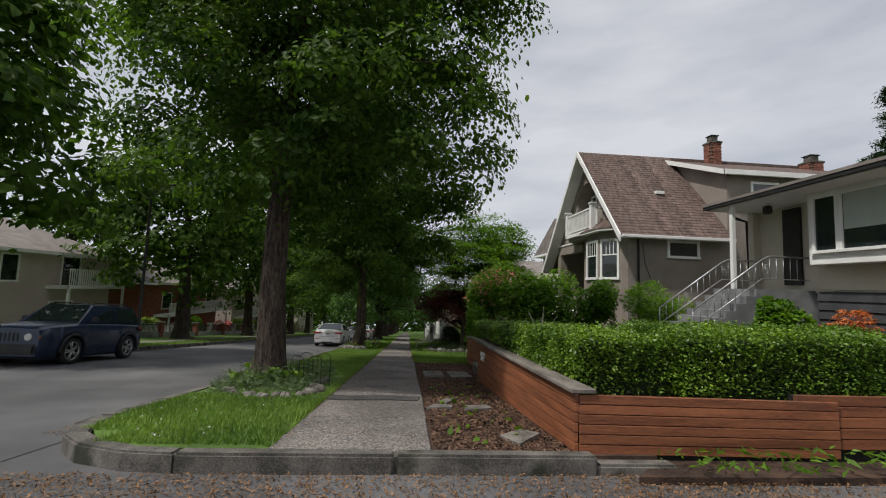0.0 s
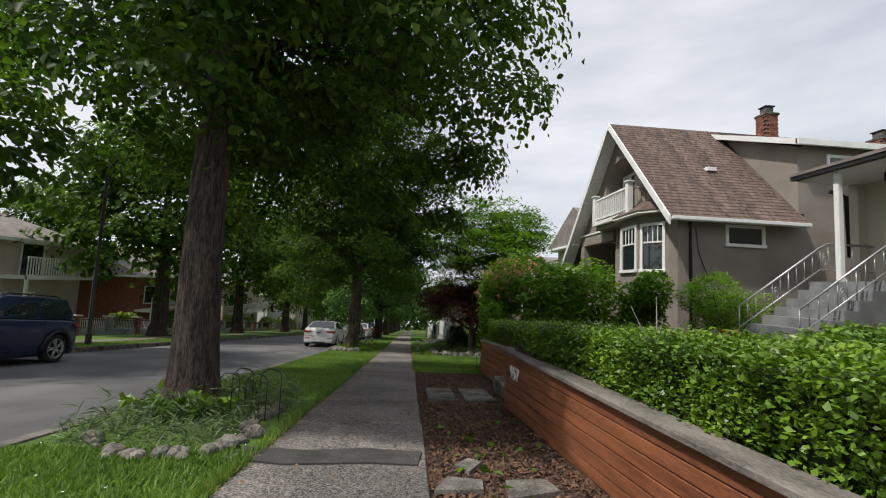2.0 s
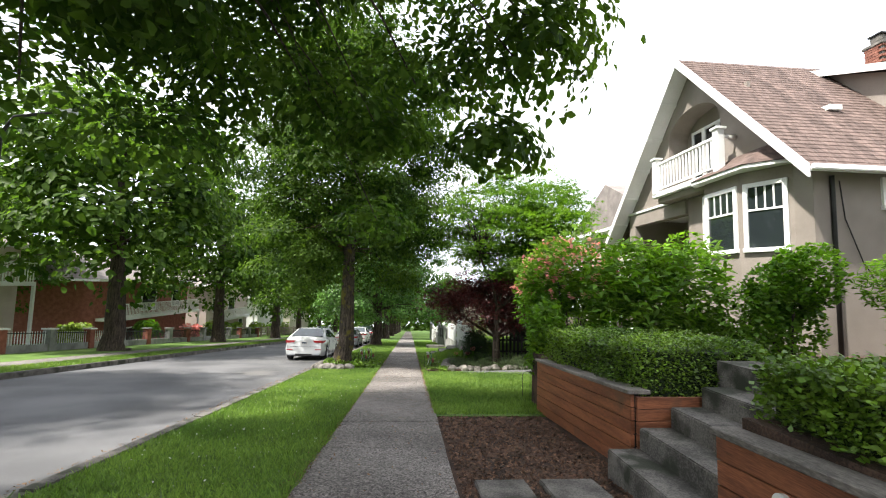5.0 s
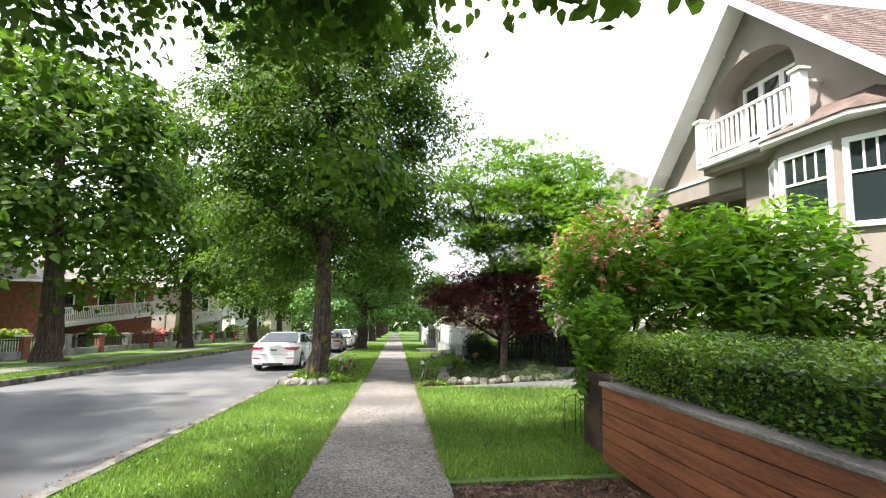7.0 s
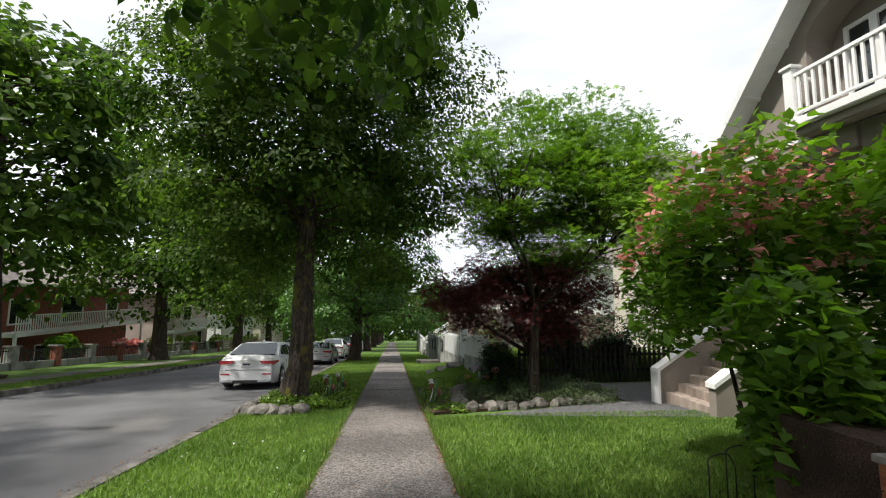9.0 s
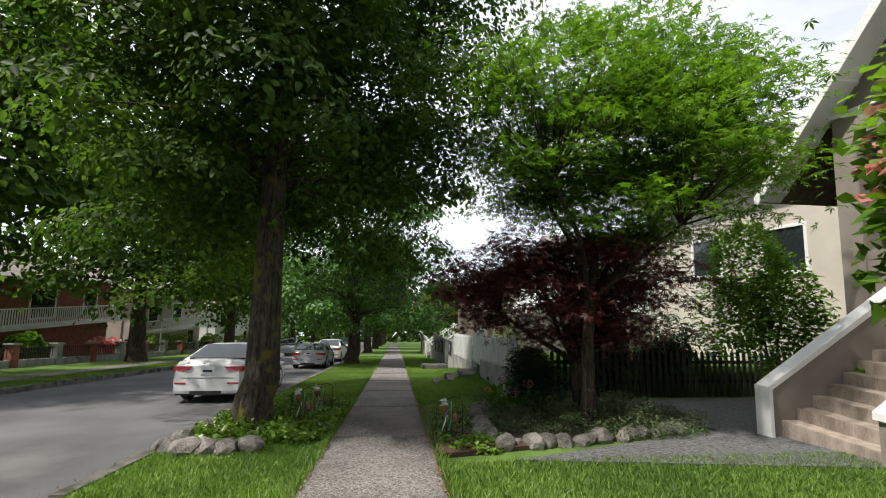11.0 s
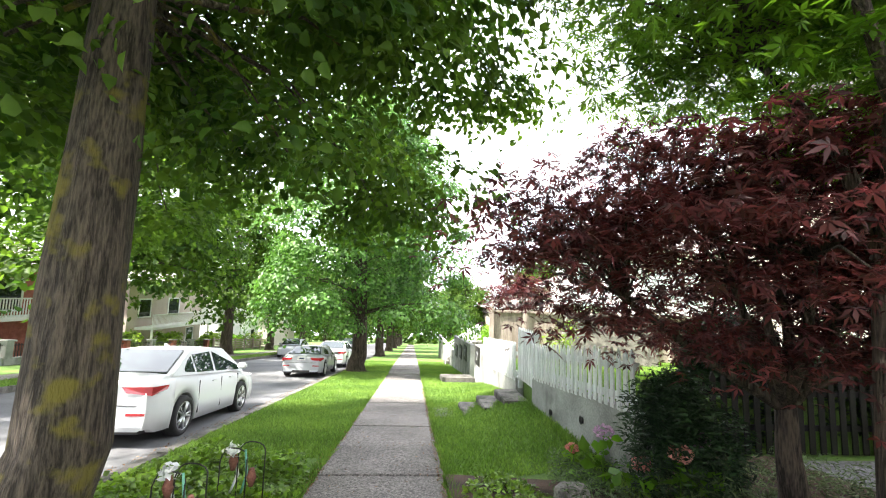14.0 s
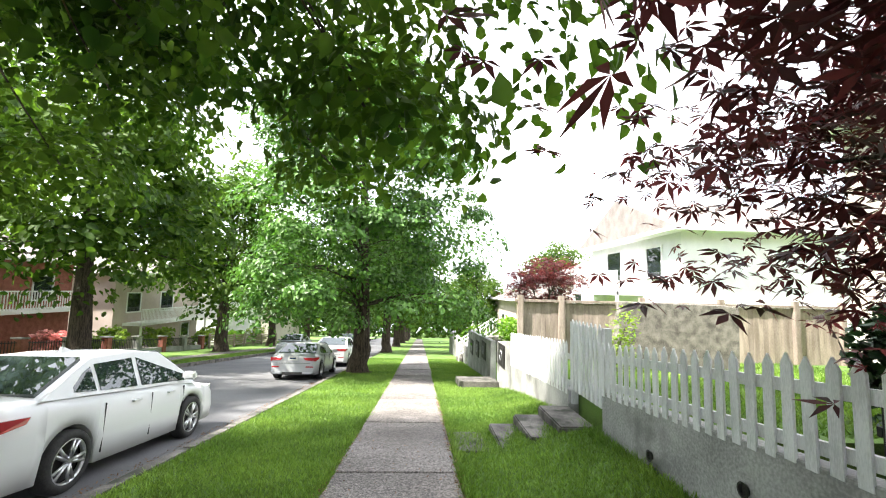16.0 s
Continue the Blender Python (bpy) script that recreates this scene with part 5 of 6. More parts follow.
rock_line([(-2.9, 7.3), (-2.3, 6.75), (-1.7, 6.8)], 15, 0.045, 0.09, "stones round the first street tree")


def ground_cover(name, label, seed, x0, x1, y0, y1, h, n, leaf, material, slim=0.45, lift=0.0):
    rng = np.random.default_rng(seed)
    x, y = rng.uniform(x0, x1, n), rng.uniform(y0, y1, n)
    keep = ((x - (x0 + x1) / 2) / ((x1 - x0) / 2)) ** 4 + ((y - (y0 + y1) / 2) / ((y1 - y0) / 2)) ** 4 < 1
    x, y = x[keep], y[keep]
    m = np.array([0.6 + 0.8 * noise.noise(Vector((a * 1.8, b * 1.8, seed))) for a, b in zip(x, y)])
    z = S * y + lift + rng.uniform(0, 1, len(x)) * h * np.clip(m, 0.25, 1.2)
    v, f = leaf_cloud(rng, np.stack([x, y, z], 1), leaf, flat=0.8, droop=-0.25, slim=slim)
    ob = fast_mesh(name, v, f, material)
    return tagged(ob, label, "plants", kind="stuff")


ground_cover("ground_cover", "low green periwinkle cover round the street tree", 61, -3.2, -1.2, 21.9, 25.8, 0.28, 11000, 0.06, HEDGE)
ground_cover("ground_cover", "low green cover at the edge of the bed", 62, 0.35, 1.3, 21.3, 25.0, 0.16, 5000, 0.05, HEDGE)
ground_cover("garden_plants", "mixed green plants in the rock bed", 63, 1.3, 4.9, 21.8, 25.6, 0.5, 20000, 0.06, SAGE, slim=0.12)
ground_cover("garden_plants", "broad-leaved plants round the first street tree", 64, -3.25, -1.95, 7.9, 9.9, 0.36, 900, 0.14, HEDGE, slim=0.45)
ground_cover("garden_plants", "wispy weeds round the first street tree", 65, -3.25, -1.5, 6.9, 10.4, 0.42, 5200, 0.13, SAGE, slim=0.05)
ground_cover("weeds", "green weeds at the foot of the planter wall", 66, 2.3, 4.6, 3.4, 4.0, 0.1, 160, 0.09, LEAF2, slim=0.18)
ground_cover("weeds", "small weeds between mulch and pavement", 67, 0.4, 1.5, 4.2, 8.5, 0.05, 60, 0.09, LEAF2, slim=0.3)
shrub("yew", "dark evergreen shrub at the end of the picket fence", 68, (2.55, 24.2, -2.42), (0.62, 0.55, 0.82), 9000, 0.08, CONIFER, slim=0.12)
shrub("bush", "dark leafy shrub behind the dark fence", 69, (4.9, 26.95, -2.62), (1.2, 0.6, 1.15), 8000, 0.11, CONIFER)
shrub("bush", "dark leafy shrub beside the dark fence", 70, (7.4, 26.95, -2.62), (1.5, 0.6, 1.2), 9000, 0.11, CONIFER, slim=0.25)
shrub("tall_bush", "tall rounded green bush beside the entry steps", 71, (8.1, 24.6, -2.1), (1.45, 1.2, 1.95), 9000, 0.12, LEAF2, slim=0.25)


def hydrangea(x, y, h, s, m):
    root = thing("hydrangea", "hydrangea with a round pink flower head", "flower", (x, y, G(y)), "hydrangeas")
    rng = np.random.default_rng(int(x * 100 + y * 10))
    part("stem", tube([(0, 0, 0), (0.02, 0, h)], 0.008, 5), LEAF2, root)
    d = rng.normal(size=(130, 3)); d /= np.linalg.norm(d, axis=1)[:, None]
    v, f = leaf_cloud(rng, d * np.array([s, s, s * 0.7]) + np.array([0.02, 0, h]), 0.035, slim=0.5)
    fast_mesh("flower_head", v, f, m, root)
    v, f = leaf_cloud(rng, rng.normal(size=(22, 3)) * np.array([0.14, 0.14, 0.1]) + np.array([0, 0, h * 0.55]), 0.15, slim=0.38)
    fast_mesh("foliage", v, f, LEAF2, root)


MAUVE = mat("mauve_petals", (0.35, 0.18, 0.33), (0.55, 0.34, 0.5), 8, 0.6, 0, 20, vary="island", amount=0.3, translucent=0.2)
for x, y, h, s, m in ((2.25, 23.9, 0.62, 0.1, PINK), (2.0, 24.9, 0.6, 0.1, MAUVE), (2.1, 24.3, 0.42, 0.085, PINK), (2.55, 24.1, 0.7, 0.1, MAUVE), (1.75, 25.2, 0.35, 0.07, PINK)):
    hydrangea(x, y, h, s, m)


# ---- dark fence, white pickets on the concrete wall, gate, steps ----
df = thing("dark_fence", "dark stained picket fence behind the rock bed", "fence")
for x0, x1, y in ((3.6, 10.4, 26.3),):
    for z in (0.35, 0.85):
        part("rail", box(x0, x1, y + 0.03, y + 0.07, G(y) + z, G(y) + z + 0.08), DARKWOOD, df)
    pm = None
    x = x0
    while x < x1:
        if pm is None:
            ob = part("picket", prism([(0, 0.02), (0.09, 0.02), (0.09, 1.12), (0.045, 1.2), (0, 1.12)], "y", 0, 0.022), DARKWOOD, df)
            pm = ob.data
        else:
            ob = new("picket", pm)
            ob.parent = df
        ob.location = (x, y, G(y))
        x += 0.17

def wall_top(y):
    return float(np.interp(y, [23, 25.2, 28.75, 30.1, 34.7], [-1.45, -1.58, -1.93, -2.2, -2.52]))
for y0, y1 in ((24.6, 28.75), (30.1, 34.7)):
    bm = prism([(y0, G(y0) - 0.4), (y1, G(y1) - 0.4), (y1, wall_top(y1)), (y0, wall_top(y0))], "x", 2.28, 2.46, 0.01)
    tagged(part("wall_retaining", bm, WALLCON), "stained grey concrete retaining wall with weep holes", "retaining wall", kind="structure")
for y, z in ((26.15, -2.05), (27.5, -2.3)):
    bm = bmesh.new()
    n = 16
    rings = [[bm.verts.new((x, y + r * math.cos(2 * math.pi * k / n), z + r * math.sin(2 * math.pi * k / n))) for k in range(n)] for x, r in ((2.25, 0.062), (2.25, 0.045), (2.276, 0.045))]
    for a, b in zip(rings, rings[1:]):
        for k in range(n):
            bm.faces.new((a[k], a[(k + 1) % n], b[(k + 1) % n], b[k]))
    bm.faces.new(rings[2])
    tagged(part("drain_pipe", bm, IRON), "round drain pipe end in the concrete wall", "pipe", group="weep pipes")
pf = thing("picket_fence", "weathered white picket fence on a concrete wall", "fence")
pk = None
rp = random.Random(9)
def pickets(y0, y1, h, step, rails):
    global pk
    for q in rails:
        part("rail", prism([(y0, wall_top(y0) + q), (y1, wall_top(y1) + q), (y1, wall_top(y1) + q + 0.09), (y0, wall_top(y0) + q + 0.09)], "x", 2.30, 2.34), PICKET, pf)
    y = y0
    while y < y1:
        if pk is None:
            ob = part("picket", prism([(0, -0.06), (0.09, -0.06), (0.09, 0.60), (0.045, 0.68), (0, 0.60)], "x", 0, 0.022, 0.003), PICKET, pf)
            pk = ob.data
        else:
            ob = new("picket", pk)
            ob.parent = pf
        ob.location = (2.272 + rp.uniform(-0.004, 0.004), y, wall_top(y) + rp.uniform(-0.012, 0.012))
        ob.rotation_euler = (rp.uniform(-0.02, 0.02), 0, 0)
        ob.scale = (1, 1, h)
        y += step
pickets(24.7, 28.7, 0.97, 0.165, (0.06, 0.42))
pickets(30.15, 34.65, 1.2, 0.16, (0.06, 0.5))
gate = thing("picket_gate", "tall white picket gate above the steps", "gate", (2.3, 28.8, -2.22))
for i in range(8):
    part("picket", prism([(0.02 + 0.155 * i, 0.05), (0.12 + 0.155 * i, 0.05), (0.12 + 0.155 * i, 1.12), (0.07 + 0.155 * i, 1.2), (0.02 + 0.155 * i, 1.12)], "x", 0, 0.022, 0.003), PICKET, gate)
for z in (0.2, 0.85):
    part("rail", box(0.025, 0.06, 0.0, 1.27, z, z + 0.09), PICKET, gate)
for y in (-0.05, 1.24):
    part("gate_post", box(0.03, 0.13, y, y + 0.1, -0.2, 1.15), PICKET, gate)
ps = thing("gate_steps", "three worn concrete steps leading to the gate", "steps")
for i, (x0, zt) in enumerate(((0.95, -2.77), (1.36, -2.62), (1.78, -2.47))):
    part("step", box(x0, x0 + 0.55 if i < 2 else 2.3, 29.0, 30.15, zt - 0.5, zt, 0.02), KERB, ps)
bm = box(0.28, 0.97, 29.0, 30.2, -0.1, 0.02, 0.01, S)
tagged(part("path_slab", bm, KERB), "concrete landing slab at the foot of the steps", "slab", kind="structure")
# grass bank that rises to the wall
def bank(x, y):
    rise = float(np.interp(y, [24.2, 25.2, 28.9, 30.2, 33, 36], [0.0, 0.1, 0.32, 0.3, 0.2, 0.0]))
    u = min(1.0, max(0.0, (x - 0.55) / 1.7))
    return rise * u * u * (3 - 2 * u)
bm = bmesh.new()
bx, by = np.linspace(0.3, 2.3, 12), np.linspace(24.2, 36, 36)
bg_ = [[bm.verts.new((x, y, G(y) + bank(x, y) + 0.0)) for y in by] for x in bx]
for i in range(11):
    for j in range(35):
        bm.faces.new((bg_[i][j], bg_[i + 1][j], bg_[i + 1][j + 1], bg_[i][j + 1])).smooth = True
tagged(part("grass_bank", bm, LAWN), "grass bank rising from pavement to concrete wall", "lawn", kind="structure")
# yard behind the wall
bm = prism([(26.45, -3.4), (34.7, -4), (34.7, -2.45), (28.8, -2.0), (26.45, -1.8)], "x", 2.46, 14)
tagged(part("yard_lawn", bm, LAWN), "sunny raised lawn behind the picket fence", "lawn", kind="structure")
bm = prism([(4.5, -2.4), (7.2, -2.4), (7.25, -0.85), (6.9, -0.78), (4.4, -0.74), (4.3, -1.6)], "y", 32.6, 32.85, 0.02)
tagged(part("stone_block", bm, STONE), "large mottled stone block standing in the yard", "block")
shrub("bush", "thin yellow-green shrub in the yard", 73, (3.9, 32.0, -2.3), (0.6, 0.4, 0.75), 700, 0.09, LEAFY, slim=0.3)
bf = thing("board_fence", "weathered grey-brown board fence with posts", "fence")
bmm = None
for i in range(62):
    x = 2.5 + 0.15 * i
    if bmm is None:
        ob = part("board", box(0, 0.144, 0, 0.025, -2.75, -0.86), FENCEWOOD, bf)
        bmm = ob.data
    else:
        ob = new("board", bmm)
        ob.parent = bf
    ob.location = (x, 34.7 + 0.004 * (i % 3), 0)
part("top_rail", box(2.4, 11.9, 34.62, 34.78, -0.85, -0.78, 0.006), FENCEWOOD, bf)
for x in (2.45, 3.6, 5.9, 8.2, 10.4, 11.8):
    part("post", box(x, x + 0.15, 34.58, 34.73, -3.3, -0.66, 0.01), FENCEWOOD, bf)

# ---- houses further on and across the street ----
def far_house(label, x0, x1, y0, y1, base, eave, ridge, wall, roof, face, wins, balcony=None, axis="y"):
    """A plain two-storey house; face +1 looks to +x, -1 to -x; wins: (y, z) centres of windows on that face."""
    h = thing("house", label, "house", ((x0 + x1) / 2, (y0 + y1) / 2, base))
    ox, oy = (x0 + x1) / 2, (y0 + y1) / 2
    def p(name, bm, m, par=None):
        bmesh.ops.translate(bm, verts=bm.verts, vec=(-ox, -oy, -base))
        return part(name, bm, m, par or h)
    p("wall", box(x0, x1, y0, y1, base - 2, eave), wall)
    bm = bmesh.new()
    o = 0.6
    if axis == "y":
        e = [(x0 - o, y0 - o), (x1 + o, y0 - o), (x1 + o, y1 + o), (x0 - o, y1 + o)]
        r = [(ox, y0 + 2.0), (ox, y1 - 2.0)]
        f = [(0, 1, 4), (1, 2, 5, 4), (2, 3, 5), (3, 0, 4, 5)]
    else:
        e = [(x0 - o, y0 - o), (x1 + o, y0 - o), (x1 + o, y1 + o), (x0 - o, y1 + o)]
        r = [(x0 - o, oy), (x1 + o, oy)]
        f = [(0, 1, 5, 4), (2, 3, 4, 5), (0, 4, 3), (1, 2, 5)]
    vs = [bm.verts.new((a, b, eave - 0.02)) for a, b in e] + [bm.verts.new((a, b, ridge)) for a, b in r]
    for q in f:
        bm.faces.new([vs[i] for i in q])
    bm.faces.new(vs[3::-1])
    bmesh.ops.recalc_face_normals(bm, faces=bm.faces[:])
    p("roof", bm, roof)
    fx = x1 if face > 0 else x0
    p("gutter", box(x0 - o - 0.05, x1 + o + 0.05, y0 - o - 0.05, y1 + o + 0.05, eave - 0.18, eave - 0.03), WHITE)
    for wy, wz, ww, wh in wins:
        w = window(h, "x", fx, wy - ww / 2, wy + ww / 2, wz - wh / 2, wz + wh / 2, 0.09, out=face)
        w.matrix_parent_inverse = Matrix.Translation((-ox, -oy, -base))
    if balcony:
        b0, b1, bz = balcony
        out = 1.3 * face
        p("balcony_floor", box(min(fx, fx + out), max(fx, fx + out), b0, b1, bz - 0.2, bz), WHITE)
        xx = fx + out * 0.96
        p("balcony_rail", box(xx - 0.03, xx + 0.03, b0, b1, bz + 0.9, bz + 0.97), WHITE)
        n = int((b1 - b0) / 0.16)
        for i in range(n):
            y = b0 + (b1 - b0) * i / n
            p("baluster", box(xx - 0.015, xx + 0.015, y, y + 0.05, bz, bz + 0.9), WHITE)
        for y in (b0, b1 - 0.12):
            p("balcony_post", box(xx - 0.06, xx + 0.06, y, y + 0.12, G(y) - 1, bz), WHITE)
    return h


far_house("beige two-storey house with tiled hip roof across the street", -32, -20.5, 21, 31, G(26), 2.3, 4.6, PINKSTUCCO, GREYROOF, 1, ((23.5, 1.3, 0.9, 1.3), (27.5, 1.2, 1.3, 1.7), (27.0, -1.2, 1.6, 1.2)), (25.8, 30.5, 0.4))
far_house("red brick house with a long balcony across the street", -33, -21.5, 38, 50, G(44), 0.6, 3.2, BRICKRED, GREYROOF, 1, ((40, -1.0, 1.4, 1.3), (44, -1.0, 1.8, 1.6), (48, -1.0, 1.2, 1.3), (42, -3.6, 1.4, 1.0)), (38.2, 49.8, -2.1))
far_house("pale stucco house with wide eaves across the street", -33, -21.0, 53, 64, G(58), 0.2, 2.6, PINKSTUCCO, GREYROOF, 1, ((55, -2.0, 1.4, 1.3), (59, -2.0, 1.6, 1.4), (62, -4.6, 1.2, 1.2)), (54, 63, -3.4))
far_house("white house with a balcony across the street", -33, -21.0, 68, 80, G(74), -1.5, 1.0, WHITE, GREYROOF, 1, ((70, -3.6, 1.4, 1.3), (74, -3.6, 1.6, 1.4), (78, -6.0, 1.2, 1.2)))
far_house("pale house far down across the street", -33, -21.0, 84, 98, G(90), -3.0, -0.4, CREAM, GREYROOF, 1, ((87, -5.2, 1.4, 1.3), (92, -5.2, 1.6, 1.4)))
far_house("cream stucco house beside the picket-fenced yard", 10.5, 20, 24.5, 33.0, -2.4, 3.9, 6.2, CREAM, GREYROOF, -1, ((26.5, 1.4, 1.3, 1.2), (29.5, 1.4, 1.3, 1.2)), axis="x")
far_house("white clapboard house with a front balcony and gable", 10.2, 20, 39.5, 48.5, -4.2, 2.2, 4.2, WHITE, GREYROOF, -1, ((41.5, 0.9, 1.2, 1.3), (45.5, 0.9, 1.6, 1.5), (42, -1.9, 1.3, 1.0)), (42.5, 48.3, -0.4), axis="x")
far_house("pink stucco house further down the street", 8.5, 18, 62, 74, G(68), -1.2, 1.0, PINKSTUCCO, GREYROOF, -1, ((64, -3.6, 1.2, 1.2), (68, -3.6, 1.6, 1.4), (72, -3.6, 1.2, 1.2)))
far_house("white house far down the street", 8.0, 18, 80, 92, G(86), -3.5, -1.2, WHITE, GREYROOF, -1, ((82, -5.6, 1.2, 1.2), (86, -5.6, 1.6, 1.4)))
far_house("pale grey house behind the gabled house", 11, 20, 50.5, 59, -5, 0.9, 2.9, PINKSTUCCO, GREYROOF, -1, ((53, -0.8, 1.4, 1.2), (57, -0.8, 1.4, 1.2)))

# low walls and stairs beyond the board fence
for y0, y1, top, lab in ((34.85, 36.9, -1.95, "white painted masonry wall with an iron panel"), (38.2, 45.5, -2.35, "grey masonry wall with iron panels"), (46.5, 60, -3.6, "low concrete garden wall")):
    bm = prism([(y0, G(y0) - 0.4), (y1, G(y1) - 0.4), (y1, top - 0.25), (y0, top)], "x", 2.3, 2.5, 0.01)
    tagged(part("wall_garden", bm, WALLCON), lab, "wall", kind="structure")
for y in (35.6, 39.3, 41.2, 43.2):
    pn = thing("iron_panel", "dark wrought iron panel in the garden wall", "panel", (2.27, y, G(y)), "iron panels")
    part("frame", box(0, 0.02, 0, 1.0, 0.62, 1.28), IRON, pn)
    part("inset", box(-0.008, 0.0, 0.1, 0.9, 0.7, 1.2), BLACK, pn)
    part("scroll", tube([(-0.015, 0.5 + 0.16 * math.cos(a), 0.95 + 0.16 * math.sin(a)) for a in np.linspace(0, 6.2, 14)], 0.012, 4), METAL, pn)
ws = thing("white_stairs", "white railed stairs beside the garden wall", "stairs", (2.0, 48.0, G(48)))
for i in range(8):
    part("step", box(0.26 * i, 2.6, 0, 1.2, -0.3, 0.18 * (i + 1)), KERB, ws)
for y in (0.02, 1.18):
    part("handrail", box(0, 0.08, y - 0.03, y + 0.03, 0.0, 1.0), WHITE, ws)
    part("handrail", tube([(0, y, 1.0), (2.3, y, 2.5)], 0.04, 6), WHITE, ws)
    part("lower_rail", tube([(0, y, 0.35), (2.3, y, 1.85)], 0.03, 6), WHITE, ws)
    for i in range(12):
        x = 0.1 + 0.19 * i
        part("baluster", box(x, x + 0.03, y - 0.015, y + 0.015, 0.3 + 0.65 * x, 1.0 + 0.65 * x), WHITE, ws)
bm = box(1.0, 2.2, 36.0, 37.6, -0.3, 0.2, 0.02, S)
tagged(part("path_step", bm, KERB), "low concrete step beside the pavement", "step")

# garden fronts across the street
gw = thing("garden_wall", "low brick garden wall with piers and iron railings", "wall", (-17.6, 0, 0))
for i in range(13):
    y = 27 + 2.6 * i
    part("pier", box(-0.18, 0.18, -0.18 + y, 0.18 + y, -0.2, 1.0, 0.01, S), WALLCON if i % 2 else BRICKRED, gw)
    part("pier_cap", box(-0.24, 0.24, -0.24 + y, 0.24 + y, 1.0, 1.08, 0.01, S), WHITE if i < 3 else WALLCON, gw)
    if i < 12:
        part("low_wall", box(-0.1, 0.1, y + 0.18, y + 2.42, -0.2, 0.32, 0, S), WALLCON, gw)
        part("rail", box(-0.02, 0.02, y + 0.18, y + 2.42, 0.82, 0.86, 0, S), IRON, gw)
        bm = bmesh.new()
        for k in range(15):
            yy = y + 0.3 + 0.145 * k
            add_box(bm, -0.01, 0.01, yy, yy + 0.025, 0.3, 0.92, S)
        tagged(part("railing_bars", bm, WHITE if i < 3 else IRON, gw), kind="stuff")
wf = thing("rail_fence", "horizontal rail timber fence across the street", "fence")
for i in range(5):
    part("rail", box(-17.7, -17.64, 59.5, 76, 0.15 + 0.2 * i, 0.28 + 0.2 * i, 0, S), FENCEWOOD, wf)
for i in range(8):
    y = 59.5 + 2.35 * i
    part("post", box(-17.66, -17.52, y, y + 0.12, -0.2, 1.2, 0, S), FENCEWOOD, wf)
for i, (x, y, s, m, lab) in enumerate(((-19, 33, 1.0, LEAFY, "yellow-green garden bush"), (-19.4, 40.5, 1.1, LEAF2, "bright green garden bush"), (-19, 46, 0.9, PINK, "pale pink flowering bush"), (-19, 50, 1.1, LEAFY, "yellow-green garden bush"),
                                       (-19.2, 55, 1.2, LEAFY, "yellow-green garden bush"), (-19, 62, 1.1, LEAFY, "golden garden bush"), (-18.8, 67, 1.0, LEAF2, "bright green garden bush"), (-19, 74, 1.2, LEAFY, "golden garden bush"))):
    shrub("bush", lab + " behind the far fence", 80 + i, (x, y, G(y)), (s, s * 1.2, s * 0.75), 1300, 0.2, m)
for i, (x, y, s) in enumerate(((5.5, 47, 1.4), (6.5, 52, 1.6), (4.5, 57, 1.2), (5.5, 64, 1.5), (4.6, 70, 1.2), (7.5, 21.5, 0.7))):
    shrub("bush", "green garden bush further down the street", 95 + i, (x, y, G(y)), (s, s, s * 0.9), 2200, 0.16, LEAF2)
lp = thing("street_lamp", "dark green street lamp pole across the street", "street lamp", (-11.6, 19.6, G(19.6)))
part("pole", tube([(0, 0, -0.3), (0, 0, 0.4), (0, 0, 0.45), (0, 0, 6.5), (0.3, 0, 7.0), (1.4, 0, 7.2)], [0.1, 0.1, 0.065, 0.05, 0.045, 0.04], 10), IRON, lp)
part("lamp_head", box(1.3, 1.9, -0.12, 0.12, 7.12, 7.28, 0.04), METAL, lp)

# distant woods close the street
rng = np.random.default_rng(7)
n = 26000
x = rng.uniform(-160, 160, n)
y = 150 + rng.uniform(0, 25, n) + 0.15 * np.abs(x)
h = np.array([6 + 4 * noise.noise(Vector((a * 0.06, 0, 1))) + 3 * noise.noise(Vector((a * 0.21, 0, 5))) for a in x])
z = S * y + rng.uniform(0, 1, n) * (h + 6)
v, f = leaf_cloud(rng, np.stack([x, y, z], 1), 1.5, slim=0.5)
tagged(fast_mesh("far_woods", v, f, LEAF), "dense far woods closing the street", "trees", kind="stuff")

# ---- house number ----
num = thing("house_number", "white house number 957 on the planter wall", "house number", (1.61, 9.35, -0.42))
for i, ch in enumerate("957"):
    cu = bpy.data.curves.new("digit", "FONT")
    cu.body, cu.size, cu.extrude = ch, 0.27, 0.012
    cu.materials.append(WHITE)
    ob = new("digit", cu)
    ob.parent = num
    ob.matrix_local = Matrix.Translation((0, -0.17 * i, -0.02 + 0.006 * i)) @ Matrix.Rotation(radians(-90), 4, "Z") @ Matrix.Rotation(radians(90), 4, "X")

